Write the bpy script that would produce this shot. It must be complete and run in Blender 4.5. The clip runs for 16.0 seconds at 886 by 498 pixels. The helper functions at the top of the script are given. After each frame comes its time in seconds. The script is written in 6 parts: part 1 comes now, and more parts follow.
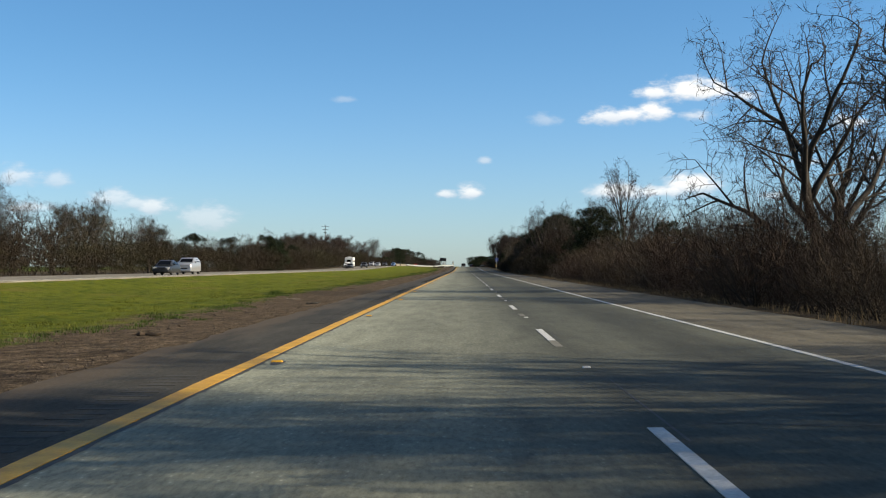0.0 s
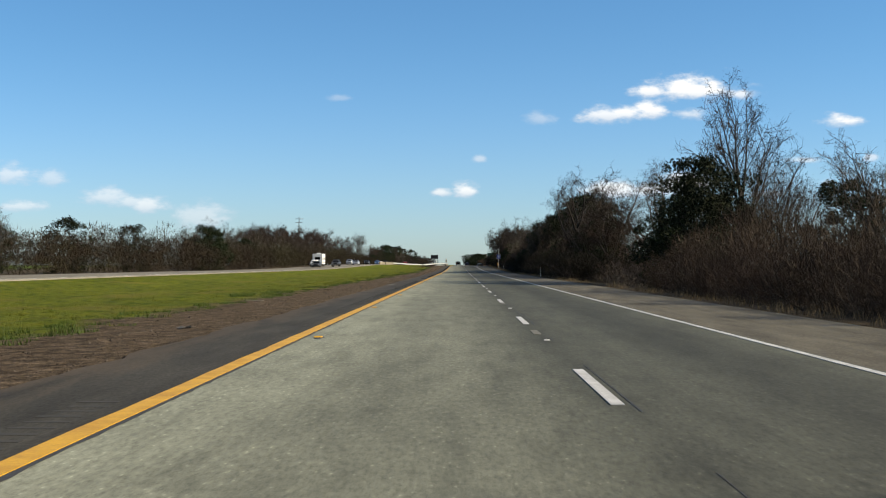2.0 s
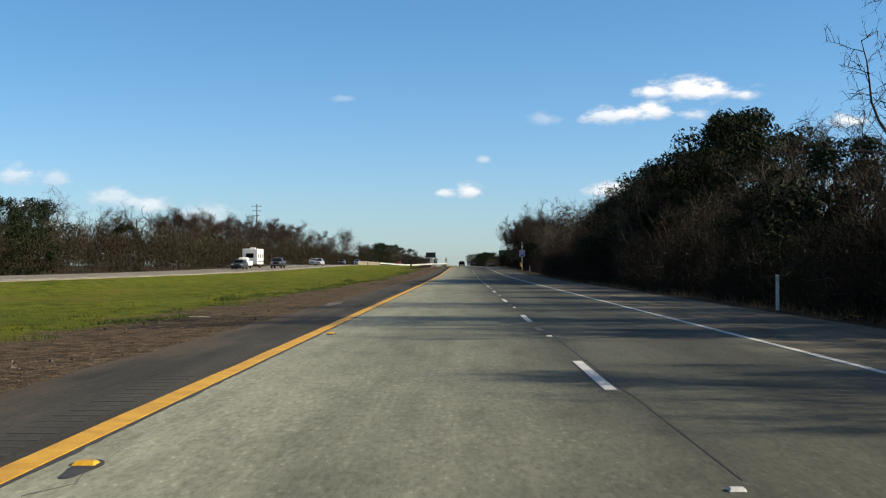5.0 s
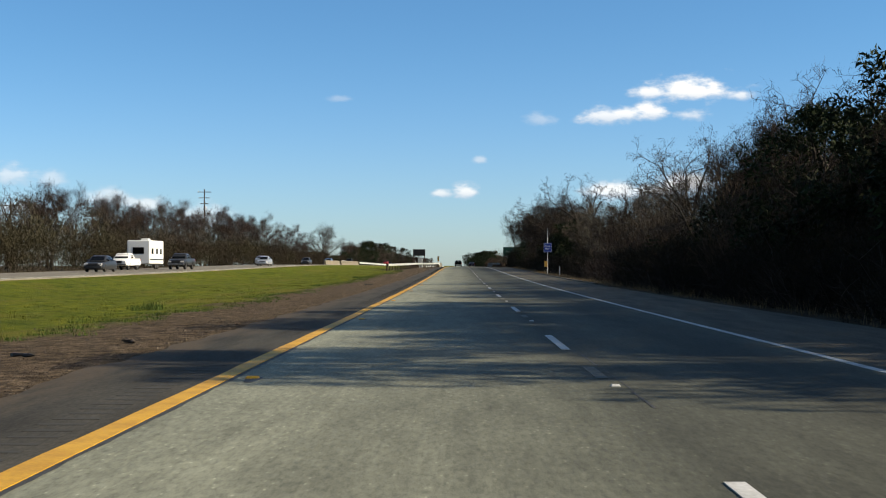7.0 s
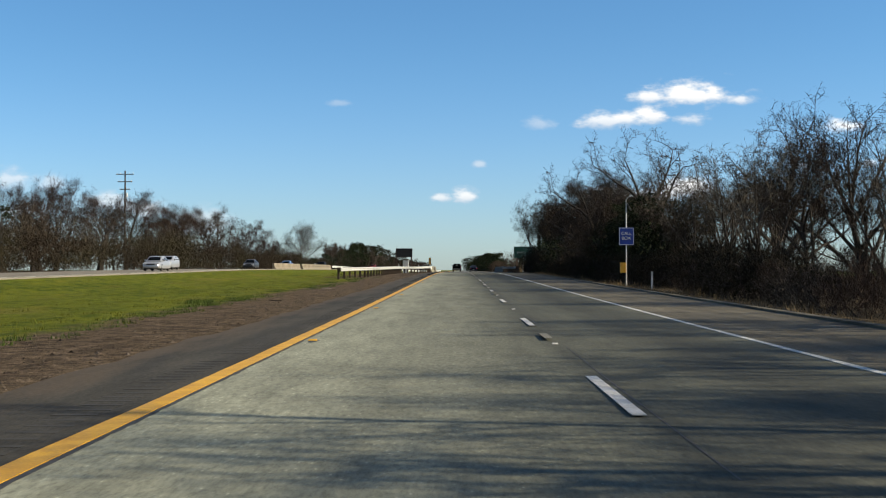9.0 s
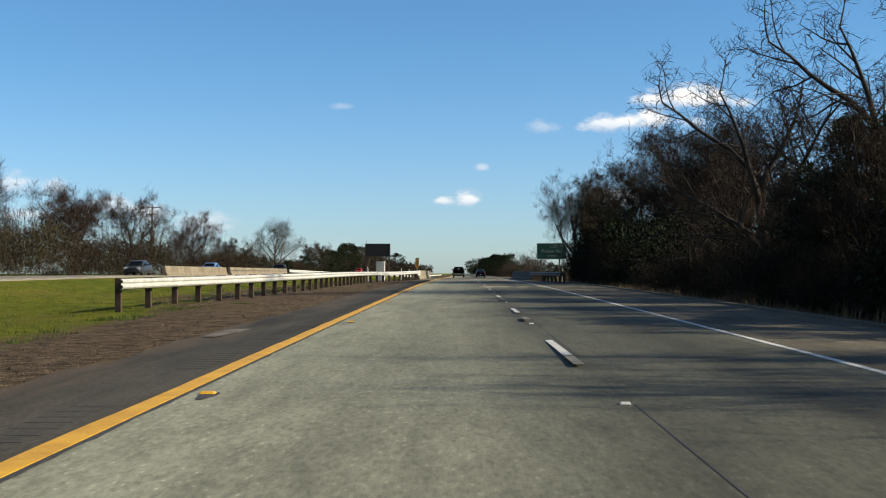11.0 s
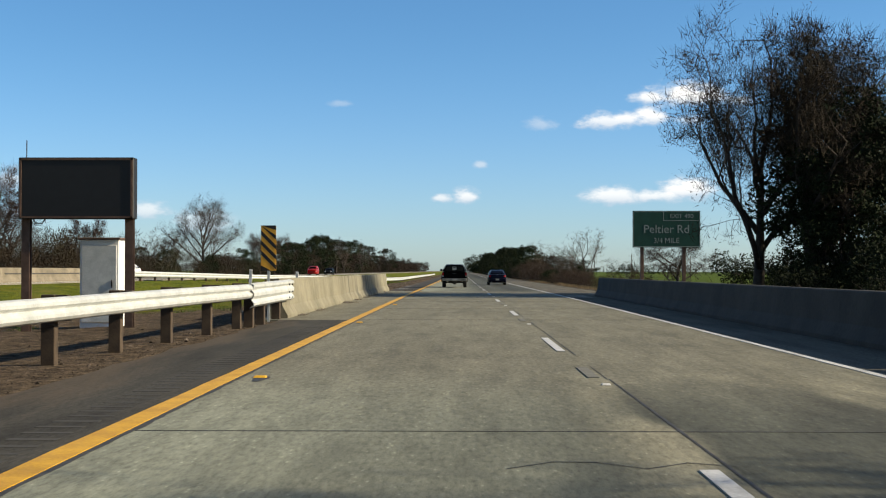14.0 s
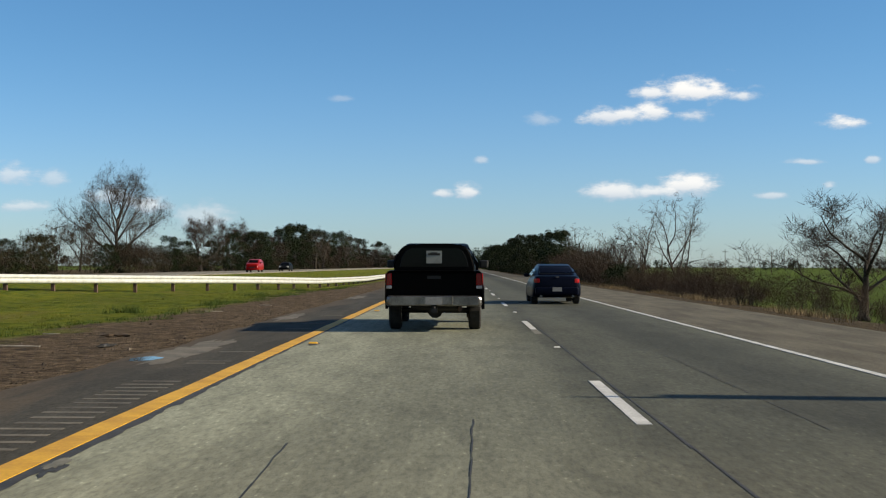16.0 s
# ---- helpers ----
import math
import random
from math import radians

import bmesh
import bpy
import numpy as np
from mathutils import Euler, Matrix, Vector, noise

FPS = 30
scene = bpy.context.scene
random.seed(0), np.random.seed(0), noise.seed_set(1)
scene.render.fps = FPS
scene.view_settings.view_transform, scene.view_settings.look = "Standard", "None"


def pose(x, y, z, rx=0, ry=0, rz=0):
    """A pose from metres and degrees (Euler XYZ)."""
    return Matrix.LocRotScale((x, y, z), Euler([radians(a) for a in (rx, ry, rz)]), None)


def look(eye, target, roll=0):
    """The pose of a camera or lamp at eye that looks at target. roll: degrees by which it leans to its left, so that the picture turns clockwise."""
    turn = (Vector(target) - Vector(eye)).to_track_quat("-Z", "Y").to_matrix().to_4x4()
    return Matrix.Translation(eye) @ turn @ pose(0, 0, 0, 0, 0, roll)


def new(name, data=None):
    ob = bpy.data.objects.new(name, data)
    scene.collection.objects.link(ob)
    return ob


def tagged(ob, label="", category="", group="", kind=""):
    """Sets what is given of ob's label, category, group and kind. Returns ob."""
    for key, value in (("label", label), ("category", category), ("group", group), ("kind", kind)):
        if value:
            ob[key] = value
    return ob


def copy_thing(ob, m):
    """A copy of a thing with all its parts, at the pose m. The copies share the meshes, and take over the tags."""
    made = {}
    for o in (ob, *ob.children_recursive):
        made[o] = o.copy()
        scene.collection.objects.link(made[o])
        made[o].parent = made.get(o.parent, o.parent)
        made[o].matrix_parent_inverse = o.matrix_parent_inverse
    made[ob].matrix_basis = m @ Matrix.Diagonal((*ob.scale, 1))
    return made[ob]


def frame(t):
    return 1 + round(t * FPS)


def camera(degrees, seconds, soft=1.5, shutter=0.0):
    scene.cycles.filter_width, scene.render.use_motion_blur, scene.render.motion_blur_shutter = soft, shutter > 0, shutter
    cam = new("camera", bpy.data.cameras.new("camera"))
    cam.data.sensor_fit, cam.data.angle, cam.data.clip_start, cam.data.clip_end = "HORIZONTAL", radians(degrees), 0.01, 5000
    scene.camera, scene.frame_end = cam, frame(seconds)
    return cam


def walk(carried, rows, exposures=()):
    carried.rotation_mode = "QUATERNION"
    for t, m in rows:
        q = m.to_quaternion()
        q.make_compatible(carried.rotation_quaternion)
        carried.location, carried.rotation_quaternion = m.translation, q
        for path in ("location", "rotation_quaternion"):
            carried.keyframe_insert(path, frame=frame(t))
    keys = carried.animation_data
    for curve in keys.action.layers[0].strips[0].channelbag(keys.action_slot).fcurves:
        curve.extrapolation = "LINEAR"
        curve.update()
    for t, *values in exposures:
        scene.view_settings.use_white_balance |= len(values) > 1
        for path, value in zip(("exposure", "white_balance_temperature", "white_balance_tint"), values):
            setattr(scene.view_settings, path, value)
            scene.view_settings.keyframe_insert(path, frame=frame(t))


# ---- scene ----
cam = camera(38.85, 16.0, soft=1.15)
# slope of the road along y: level, a gentle climb to the bridge, then a slow fall
GRADE = [(-200, 0.0), (250, 0.0), (280, 0.001), (310, 0.003), (340, 0.0055), (380, 0.0072), (420, 0.0063), (450, 0.0042), (480, 0.0007), (510, 0.0004), (545, -0.0012), (600, -0.0006), (640, 0.0), (6000, 0.0)]


def rise(y):
    """Height of the roadway above its level at the start."""
    z = 0.0
    for (ya, ga), (yb, gb) in zip(GRADE, GRADE[1:]):
        d = min(max(y - ya, 0.0), yb - ya)
        z += ga * d + (gb - ga) * d * d / (2 * (yb - ya))
    return z


EYE = 1.2
# t, x, y, pitch, yaw, roll
ROWS = [
    (0, 0.154, 5.278, 0.800, 0.984, 0.01),
    (0.5, 0.104, 22.388, 0.780, 0.843, -0.01),
    (1, 0.122, 39.365, 0.792, 0.773, 0.00),
    (1.5, 0.194, 56.354, 0.818, 0.808, 0.00),
    (2, 0.214, 73.358, 0.731, 0.759, 0.04),
    (2.5, 0.250, 90.335, 0.732, 0.718, 0.01),
    (3, 0.279, 107.267, 0.706, 0.701, 0.05),
    (3.5, 0.307, 124.232, 0.773, 0.758, -0.06),
    (4, 0.286, 140.929, 0.822, 0.872, 0.04),
    (4.5, 0.212, 157.627, 0.760, 0.940, 0.01),
    (7, 0.048, 241.734, 0.769, 0.763, -0.00),
    (7.5, 0.044, 258.378, 0.778, 0.687, -0.06),
    (8, 0.110, 274.893, 0.819, 0.681, 0.01),
    (8.5, 0.161, 291.500, 0.971, 0.798, -0.03),
    (9, 0.136, 308.199, 0.967, 0.739, 0.00),
    (9.5, 0.216, 324.870, 1.070, 0.743, 0.07),
    (10, 0.211, 341.752, 1.100, 0.829, 0.07),
    (12.5, 0.133, 424.828, 1.123, 0.888, 0.02),
    (13, 0.097, 441.538, 1.067, 0.817, -0.03),
    (13.5, 0.121, 458.237, 1.086, 0.857, 0.08),
    (14, 0.082, 475.253, 0.992, 0.785, -0.04),
    (14.5, 0.066, 492.119, 0.791, 0.703, 0.06),
    (15, 0.174, 509.001, 1.021, 0.780, -0.10),
    (15.5, 0.100, 525.798, 0.726, 0.702, 0.04),
    (16, 0.160, 542.647, 0.771, 0.823, -0.10),
]
walk(cam, [(t, pose(x, y, EYE + rise(y), 90 + pitch, roll, yaw)) for t, x, y, pitch, yaw, roll in ROWS],
     [(0, 0.72), (14, 0.72), (15, 0.66), (16, 0.54)])

# ---- world, sun ----
SUN_ELEVATION, SUN_AZIMUTH = 27.0, 95.0          # azimuth clockwise from +y
world = bpy.data.worlds.new("sky")
scene.world = world
world.use_nodes = True
wn, wl = world.node_tree.nodes, world.node_tree.links
wn.clear()
sky = wn.new("ShaderNodeTexSky")
sky.sky_type, sky.sun_disc = "NISHITA", False
sky.sun_elevation, sky.sun_rotation = radians(SUN_ELEVATION), radians(SUN_AZIMUTH)
sky.altitude, sky.air_density, sky.dust_density, sky.ozone_density = 20, 1.0, 0.25, 2.2
bg = wn.new("ShaderNodeBackground")
bg.inputs["Strength"].default_value = 0.067
wout = wn.new("ShaderNodeOutputWorld")
wl.new(sky.outputs[0], bg.inputs[0])
wl.new(bg.outputs[0], wout.inputs[0])
lamp = bpy.data.lights.new("sun", "SUN")
lamp.energy, lamp.angle, lamp.color = 5.0, radians(0.53), (1.0, 0.86, 0.64)
sun = new("sun", lamp)
sd = Vector((math.sin(radians(SUN_AZIMUTH)) * math.cos(radians(SUN_ELEVATION)), math.cos(radians(SUN_AZIMUTH)) * math.cos(radians(SUN_ELEVATION)), math.sin(radians(SUN_ELEVATION))))
sun.matrix_world = look(sd * 100, (0, 0, 0))


# ---- small clouds in the sky ----
def mathn(tree, op, a, b=None, clamp=False):
    n = tree.nodes.new("ShaderNodeMath")
    n.operation, n.use_clamp = op, clamp
    for k, v in enumerate((a, b)):
        if v is None:
            continue
        if isinstance(v, (int, float)):
            n.inputs[k].default_value = v
        else:
            tree.links.new(v, n.inputs[k])
    return n.outputs[0]


def mixn(tree, fac, a, b, blend="MIX"):
    n = tree.nodes.new("ShaderNodeMix")
    n.data_type, n.blend_type = "RGBA", blend
    for sock, v in ((n.inputs[0], fac), (n.inputs[6], a), (n.inputs[7], b)):
        if isinstance(v, (int, float)):
            sock.default_value = v
        elif isinstance(v, tuple):
            sock.default_value = (*v, 1)
        else:
            tree.links.new(v, sock)
    return n.outputs[2]


def noisen(tree, vec, scale, detail=4, rough=0.55, dim="3D"):
    n = tree.nodes.new("ShaderNodeTexNoise")
    n.noise_dimensions = dim
    n.inputs["Scale"].default_value, n.inputs["Detail"].default_value, n.inputs["Roughness"].default_value = scale, detail, rough
    if vec is not None:
        tree.links.new(vec, n.inputs["Vector"])
    return n.outputs[0]


def rampn(tree, fac, stops):
    n = tree.nodes.new("ShaderNodeValToRGB")
    el = n.color_ramp.elements
    while len(el) < len(stops):
        el.new(0.5)
    for e, (p, c) in zip(el, stops):
        e.position = p
        e.color = (c, c, c, 1) if isinstance(c, (int, float)) else (*c, 1)
    tree.links.new(fac, n.inputs[0])
    return n.outputs[0]


def stepn(tree, v, lo, hi):
    n = tree.nodes.new("ShaderNodeMapRange")
    n.interpolation_type = "SMOOTHSTEP"
    n.inputs[1].default_value, n.inputs[2].default_value = lo, hi
    tree.links.new(v, n.inputs[0])
    return n.outputs[0]


wt = world.node_tree


def stretch_sky(vec):
    n = wn.new("ShaderNodeVectorMath")
    n.operation = "MULTIPLY"
    wl.new(vec, n.inputs[0])
    n.inputs[1].default_value = (1.0, 1.0, 2.2)
    return n.outputs[0]


coord = wn.new("ShaderNodeTexCoord").outputs["Generated"]
sep = wn.new("ShaderNodeSeparateXYZ")
wl.new(coord, sep.inputs[0])
az = mathn(wt, "DIVIDE", sep.outputs[0], mathn(wt, "MAXIMUM", sep.outputs[1], 0.05))
el_ = mathn(wt, "DIVIDE", sep.outputs[2], mathn(wt, "MAXIMUM", sep.outputs[1], 0.05))
puff = noisen(wt, stretch_sky(coord), 70, 6, 0.6)
wisp = noisen(wt, stretch_sky(coord), 26, 4, 0.5)
warp = mathn(wt, "MULTIPLY", mathn(wt, "SUBTRACT", puff, 0.5), 1.5)
warp2 = mathn(wt, "MULTIPLY", mathn(wt, "SUBTRACT", wisp, 0.5), 0.9)
# bearing, height, half width, half height, strength
CLOUDS = [
    (0.186, 0.1390, 0.046, 0.0125, 1.0), (0.150, 0.1370, 0.022, 0.007, 0.9), (0.222, 0.1350, 0.020, 0.006, 0.8), (0.116, 0.1190, 0.024, 0.0085, 0.85), (0.134, 0.1200, 0.024, 0.0075, 0.9), (0.150, 0.1225, 0.015, 0.0095, 0.95), (0.187, 0.1195, 0.015, 0.006, 0.7),
    (0.124, 0.0590, 0.030, 0.0085, 0.85), (0.150, 0.0590, 0.030, 0.0065, 0.85), (0.178, 0.0640, 0.025, 0.0105, 0.95), (0.306, 0.1138, 0.019, 0.0065, 0.95), (-0.015, 0.0572, 0.009, 0.0045, 0.75), (0.006, 0.0585, 0.011, 0.0075, 0.85),
    (-0.358, 0.0720, 0.020, 0.0095, 0.6), (-0.325, 0.0690, 0.012, 0.0085, 0.5), (-0.280, 0.0540, 0.022, 0.0085, 0.6), (-0.262, 0.0500, 0.022, 0.0070, 0.6), (-0.248, 0.0475, 0.018, 0.0095, 0.7), (-0.203, 0.0370, 0.024, 0.0130, 0.5), (-0.354, 0.0470, 0.022, 0.006, 0.6),
    (0.274, 0.0830, 0.018, 0.0030, 0.6), (0.326, 0.0846, 0.006, 0.0035, 0.6), (0.292, 0.0640, 0.006, 0.0045, 0.6), (0.246, 0.0560, 0.012, 0.0035, 0.6), (0.0153, 0.0837, 0.006, 0.0035, 0.5), (-0.097, 0.1330, 0.011, 0.0035, 0.3), (0.065, 0.1160, 0.013, 0.006, 0.4),
]
cover, shade = None, None
for b, h, hw, hh, k in CLOUDS:
    dx = mathn(wt, "DIVIDE", mathn(wt, "SUBTRACT", az, b), hw * 1.2)
    dy = mathn(wt, "DIVIDE", mathn(wt, "SUBTRACT", el_, h), hh * 1.25)
    flat_base = mathn(wt, "MULTIPLY", mathn(wt, "MINIMUM", dy, 0.0), 0.9)
    r = mathn(wt, "ADD", mathn(wt, "ADD", mathn(wt, "MULTIPLY", dx, dx), mathn(wt, "MULTIPLY", dy, dy)), mathn(wt, "MULTIPLY", flat_base, flat_base))
    r = mathn(wt, "SUBTRACT", 1.0, mathn(wt, "SQRT", r))
    r = mathn(wt, "ADD", r, mathn(wt, "ADD", warp, warp2))
    m = mathn(wt, "MULTIPLY", stepn(wt, r, 0.0, 0.8), k)
    lit = mathn(wt, "MULTIPLY", m, stepn(wt, dy, -0.8, 0.3))
    cover = m if cover is None else mathn(wt, "MAXIMUM", cover, m)
    shade = lit if shade is None else mathn(wt, "MAXIMUM", shade, lit)
ahead = stepn(wt, sep.outputs[1], 0.3, 0.5)
cover = mathn(wt, "MULTIPLY", cover, ahead)
cloud_colour = mixn(wt, shade, (5.6, 6.4, 7.4), (10.6, 10.4, 10.0))
hue = mixn(wt, stepn(wt, el_, 0.0, 0.22), (0.77, 1.02, 1.44), (0.60, 0.97, 1.27))
hue = mixn(wt, stepn(wt, el_, 0.26, 0.7), hue, (0.98, 1.0, 1.02))
tint = mixn(wt, 1.0, sky.outputs[0], hue, "MULTIPLY")
wl.new(mixn(wt, cover, tint, cloud_colour), bg.inputs[0])


# ---- materials ----
def material(name, rough=0.85, metal=0.0):
    m = bpy.data.materials.new(name)
    m.use_nodes = True
    t = m.node_tree
    b = t.nodes["Principled BSDF"]
    b.inputs["Roughness"].default_value, b.inputs["Metallic"].default_value = rough, metal
    return m, t, b


def place_of(t):
    n = t.nodes.new("ShaderNodeNewGeometry")
    s = t.nodes.new("ShaderNodeSeparateXYZ")
    t.links.new(n.outputs["Position"], s.inputs[0])
    return n.outputs["Position"], s.outputs[0], s.outputs[1], s.outputs[2]


def stretch(t, vec, sx, sy, sz):
    n = t.nodes.new("ShaderNodeVectorMath")
    n.operation = "MULTIPLY"
    t.links.new(vec, n.inputs[0])
    n.inputs[1].default_value = (sx, sy, sz)
    return n.outputs[0]


def bumped(t, b, height, strength, distance):
    n = t.nodes.new("ShaderNodeBump")
    n.inputs["Strength"].default_value, n.inputs["Distance"].default_value = strength, distance
    t.links.new(height, n.inputs["Height"])
    t.links.new(n.outputs[0], b.inputs["Normal"])


def speckled(name, dark, light, scale=6.0, rough=0.85, metal=0.0, fine=60.0, bump=0.2, dist=0.01, spread=0.0):
    """Two-scale mottled paint, stone, bark or metal; spread varies it from object to object."""
    m, t, b = material(name, rough, metal)
    tc = t.nodes.new("ShaderNodeTexCoord").outputs["Object"]
    big, small = noisen(t, tc, scale, 5, 0.6), noisen(t, tc, fine, 3, 0.6)
    f = mathn(t, "ADD", mathn(t, "MULTIPLY", big, 0.65), mathn(t, "MULTIPLY", small, 0.35))
    f = stepn(t, f, 0.3, 0.7)
    c = mixn(t, f, dark, light)
    if spread:
        oi = t.nodes.new("ShaderNodeObjectInfo").outputs["Random"]
        v = mathn(t, "ADD", mathn(t, "MULTIPLY", oi, 2 * spread), 1 - spread)
        hs = t.nodes.new("ShaderNodeHueSaturation")
        t.links.new(v, hs.inputs["Value"])
        t.links.new(c, hs.inputs["Color"])
        c = hs.outputs[0]
    t.links.new(c, b.inputs["Base Color"])
    if bump:
        bumped(t, b, small, bump, dist)
    return m


def foliage(name, dark, light, spread=0.15, patch=None):
    m, t, b = material(name, 0.75)
    g = t.nodes.new("ShaderNodeNewGeometry").outputs["Random Per Island"]
    oi = t.nodes.new("ShaderNodeObjectInfo").outputs["Random"]
    c = mixn(t, g, dark, light)
    if patch:
        pos = t.nodes.new("ShaderNodeNewGeometry").outputs["Position"]
        c = mixn(t, mathn(t, "MULTIPLY", stepn(t, noisen(t, pos, 0.11, 3), 0.46, 0.62), 0.75), c, patch)
    hs = t.nodes.new("ShaderNodeHueSaturation")
    t.links.new(mathn(t, "ADD", mathn(t, "MULTIPLY", oi, 2 * spread), 1 - spread), hs.inputs["Value"])
    t.links.new(mathn(t, "ADD", mathn(t, "MULTIPLY", oi, 0.03), 0.485), hs.inputs["Hue"])
    t.links.new(c, hs.inputs["Color"])
    t.links.new(hs.outputs[0], b.inputs["Base Color"])
    b.inputs["Specular IOR Level"].default_value = 0.1
    return m


BRIDGE_START, BRIDGE_END = 505.5, 550.0


def road_material():
    m, t, b = material("worn_concrete_lanes", 0.85)
    b.inputs["Specular IOR Level"].default_value = 0.25
    pos, x, y, z = place_of(t)
    wob = mathn(t, "MULTIPLY", mathn(t, "SUBTRACT", noisen(t, stretch(t, pos, 0.5, 0.06, 1), 1.0, 4), 0.5), 0.6)
    xx = mathn(t, "ADD", x, wob)
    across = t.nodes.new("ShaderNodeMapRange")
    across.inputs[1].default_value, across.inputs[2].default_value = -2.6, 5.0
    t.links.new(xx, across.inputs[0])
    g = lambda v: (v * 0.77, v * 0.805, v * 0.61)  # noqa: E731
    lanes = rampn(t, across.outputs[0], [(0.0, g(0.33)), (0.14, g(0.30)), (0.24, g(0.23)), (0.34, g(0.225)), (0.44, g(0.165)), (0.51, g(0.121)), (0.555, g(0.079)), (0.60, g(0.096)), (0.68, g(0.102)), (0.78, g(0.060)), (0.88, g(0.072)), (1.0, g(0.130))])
    deck = mixn(t, noisen(t, stretch(t, pos, 0.8, 0.12, 1), 1.0, 5), (0.130, 0.124, 0.088), (0.222, 0.212, 0.152))
    on = mathn(t, "MULTIPLY", stepn(t, y, 484.0, 492.0), mathn(t, "SUBTRACT", 1.0, stepn(t, mathn(t, "ADD", y, mathn(t, "MULTIPLY", wob, 9.0)), 541.0, 553.0)))
    c = mixn(t, on, lanes, deck)
    # tan patches before the bridge
    pn = stepn(t, noisen(t, stretch(t, pos, 0.55, 0.12, 1), 1.0, 3), 0.5, 0.62)
    pz = mathn(t, "MULTIPLY", mathn(t, "MULTIPLY", stepn(t, y, 438.0, 446.0), mathn(t, "SUBTRACT", 1.0, stepn(t, y, 486.0, 492.0))), stepn(t, x, 0.8, 1.8))
    c = mixn(t, mathn(t, "MULTIPLY", pn, pz), c, (0.26, 0.245, 0.17))
    big = noisen(t, stretch(t, pos, 0.6, 0.10, 1), 1.0, 6, 0.65)
    c = mixn(t, 1.0, c, rampn(t, big, [(0.25, 0.72), (0.5, 1.0), (0.8, 1.22)]), "MULTIPLY")
    streak = noisen(t, stretch(t, pos, 9.0, 0.25, 1), 1.0, 3)
    c = mixn(t, 1.0, c, rampn(t, streak, [(0.3, 0.93), (0.7, 1.05)]), "MULTIPLY")
    blot = noisen(t, stretch(t, pos, 2.6, 0.5, 1), 1.0, 5, 0.65)
    c = mixn(t, 1.0, c, rampn(t, blot, [(0.3, 0.72), (0.5, 1.0), (0.72, 1.2)]), "MULTIPLY")
    fine = noisen(t, stretch(t, pos, 22, 5.5, 22), 1.0, 6, 0.8)
    c = mixn(t, 1.0, c, rampn(t, fine, [(0.3, 0.52), (0.5, 1.0), (0.72, 1.36)]), "MULTIPLY")
    stones = t.nodes.new("ShaderNodeTexVoronoi")
    stones.inputs["Scale"].default_value = 1.0
    t.links.new(stretch(t, pos, 15, 5, 1), stones.inputs["Vector"])
    c = mixn(t, 0.5, c, mixn(t, 1.0, c, rampn(t, stones.outputs[0], [(0.06, 2.1), (0.17, 1.0), (0.6, 0.78)]), "MULTIPLY"))
    t.links.new(c, b.inputs["Base Color"])
    bumped(t, b, mathn(t, "ADD", fine, streak), 0.35, 0.006)
    return m


def asphalt_material(name, base, patch=1.3, edge=False):
    m, t, b = material(name, 0.9)
    b.inputs["Specular IOR Level"].default_value = 0.15
    pos, x, y, z = place_of(t)
    big = noisen(t, stretch(t, pos, 1.6, 0.22, 1), 1.0, 6, 0.65)
    fine = noisen(t, stretch(t, pos, 30, 8, 30), 1.0, 4, 0.75)
    c = mixn(t, 1.0, base, rampn(t, big, [(0.3, 0.55), (0.5, 0.95), (0.72, patch * 1.2)]), "MULTIPLY")
    c = mixn(t, 1.0, c, rampn(t, fine, [(0.3, 0.6), (0.7, 1.4)]), "MULTIPLY")
    if edge:
        near = stepn(t, mathn(t, "ADD", mathn(t, "MULTIPLY", x, -1.0), mathn(t, "MULTIPLY", mathn(t, "SUBTRACT", big, 0.5), 2.6)), 3.45, 4.3)
        c = mixn(t, mathn(t, "MULTIPLY", near, 0.85), c, mixn(t, fine, (0.040, 0.031, 0.021), (0.120, 0.094, 0.066)))
    t.links.new(c, b.inputs["Base Color"])
    bumped(t, b, fine, 0.5, 0.01)
    return m


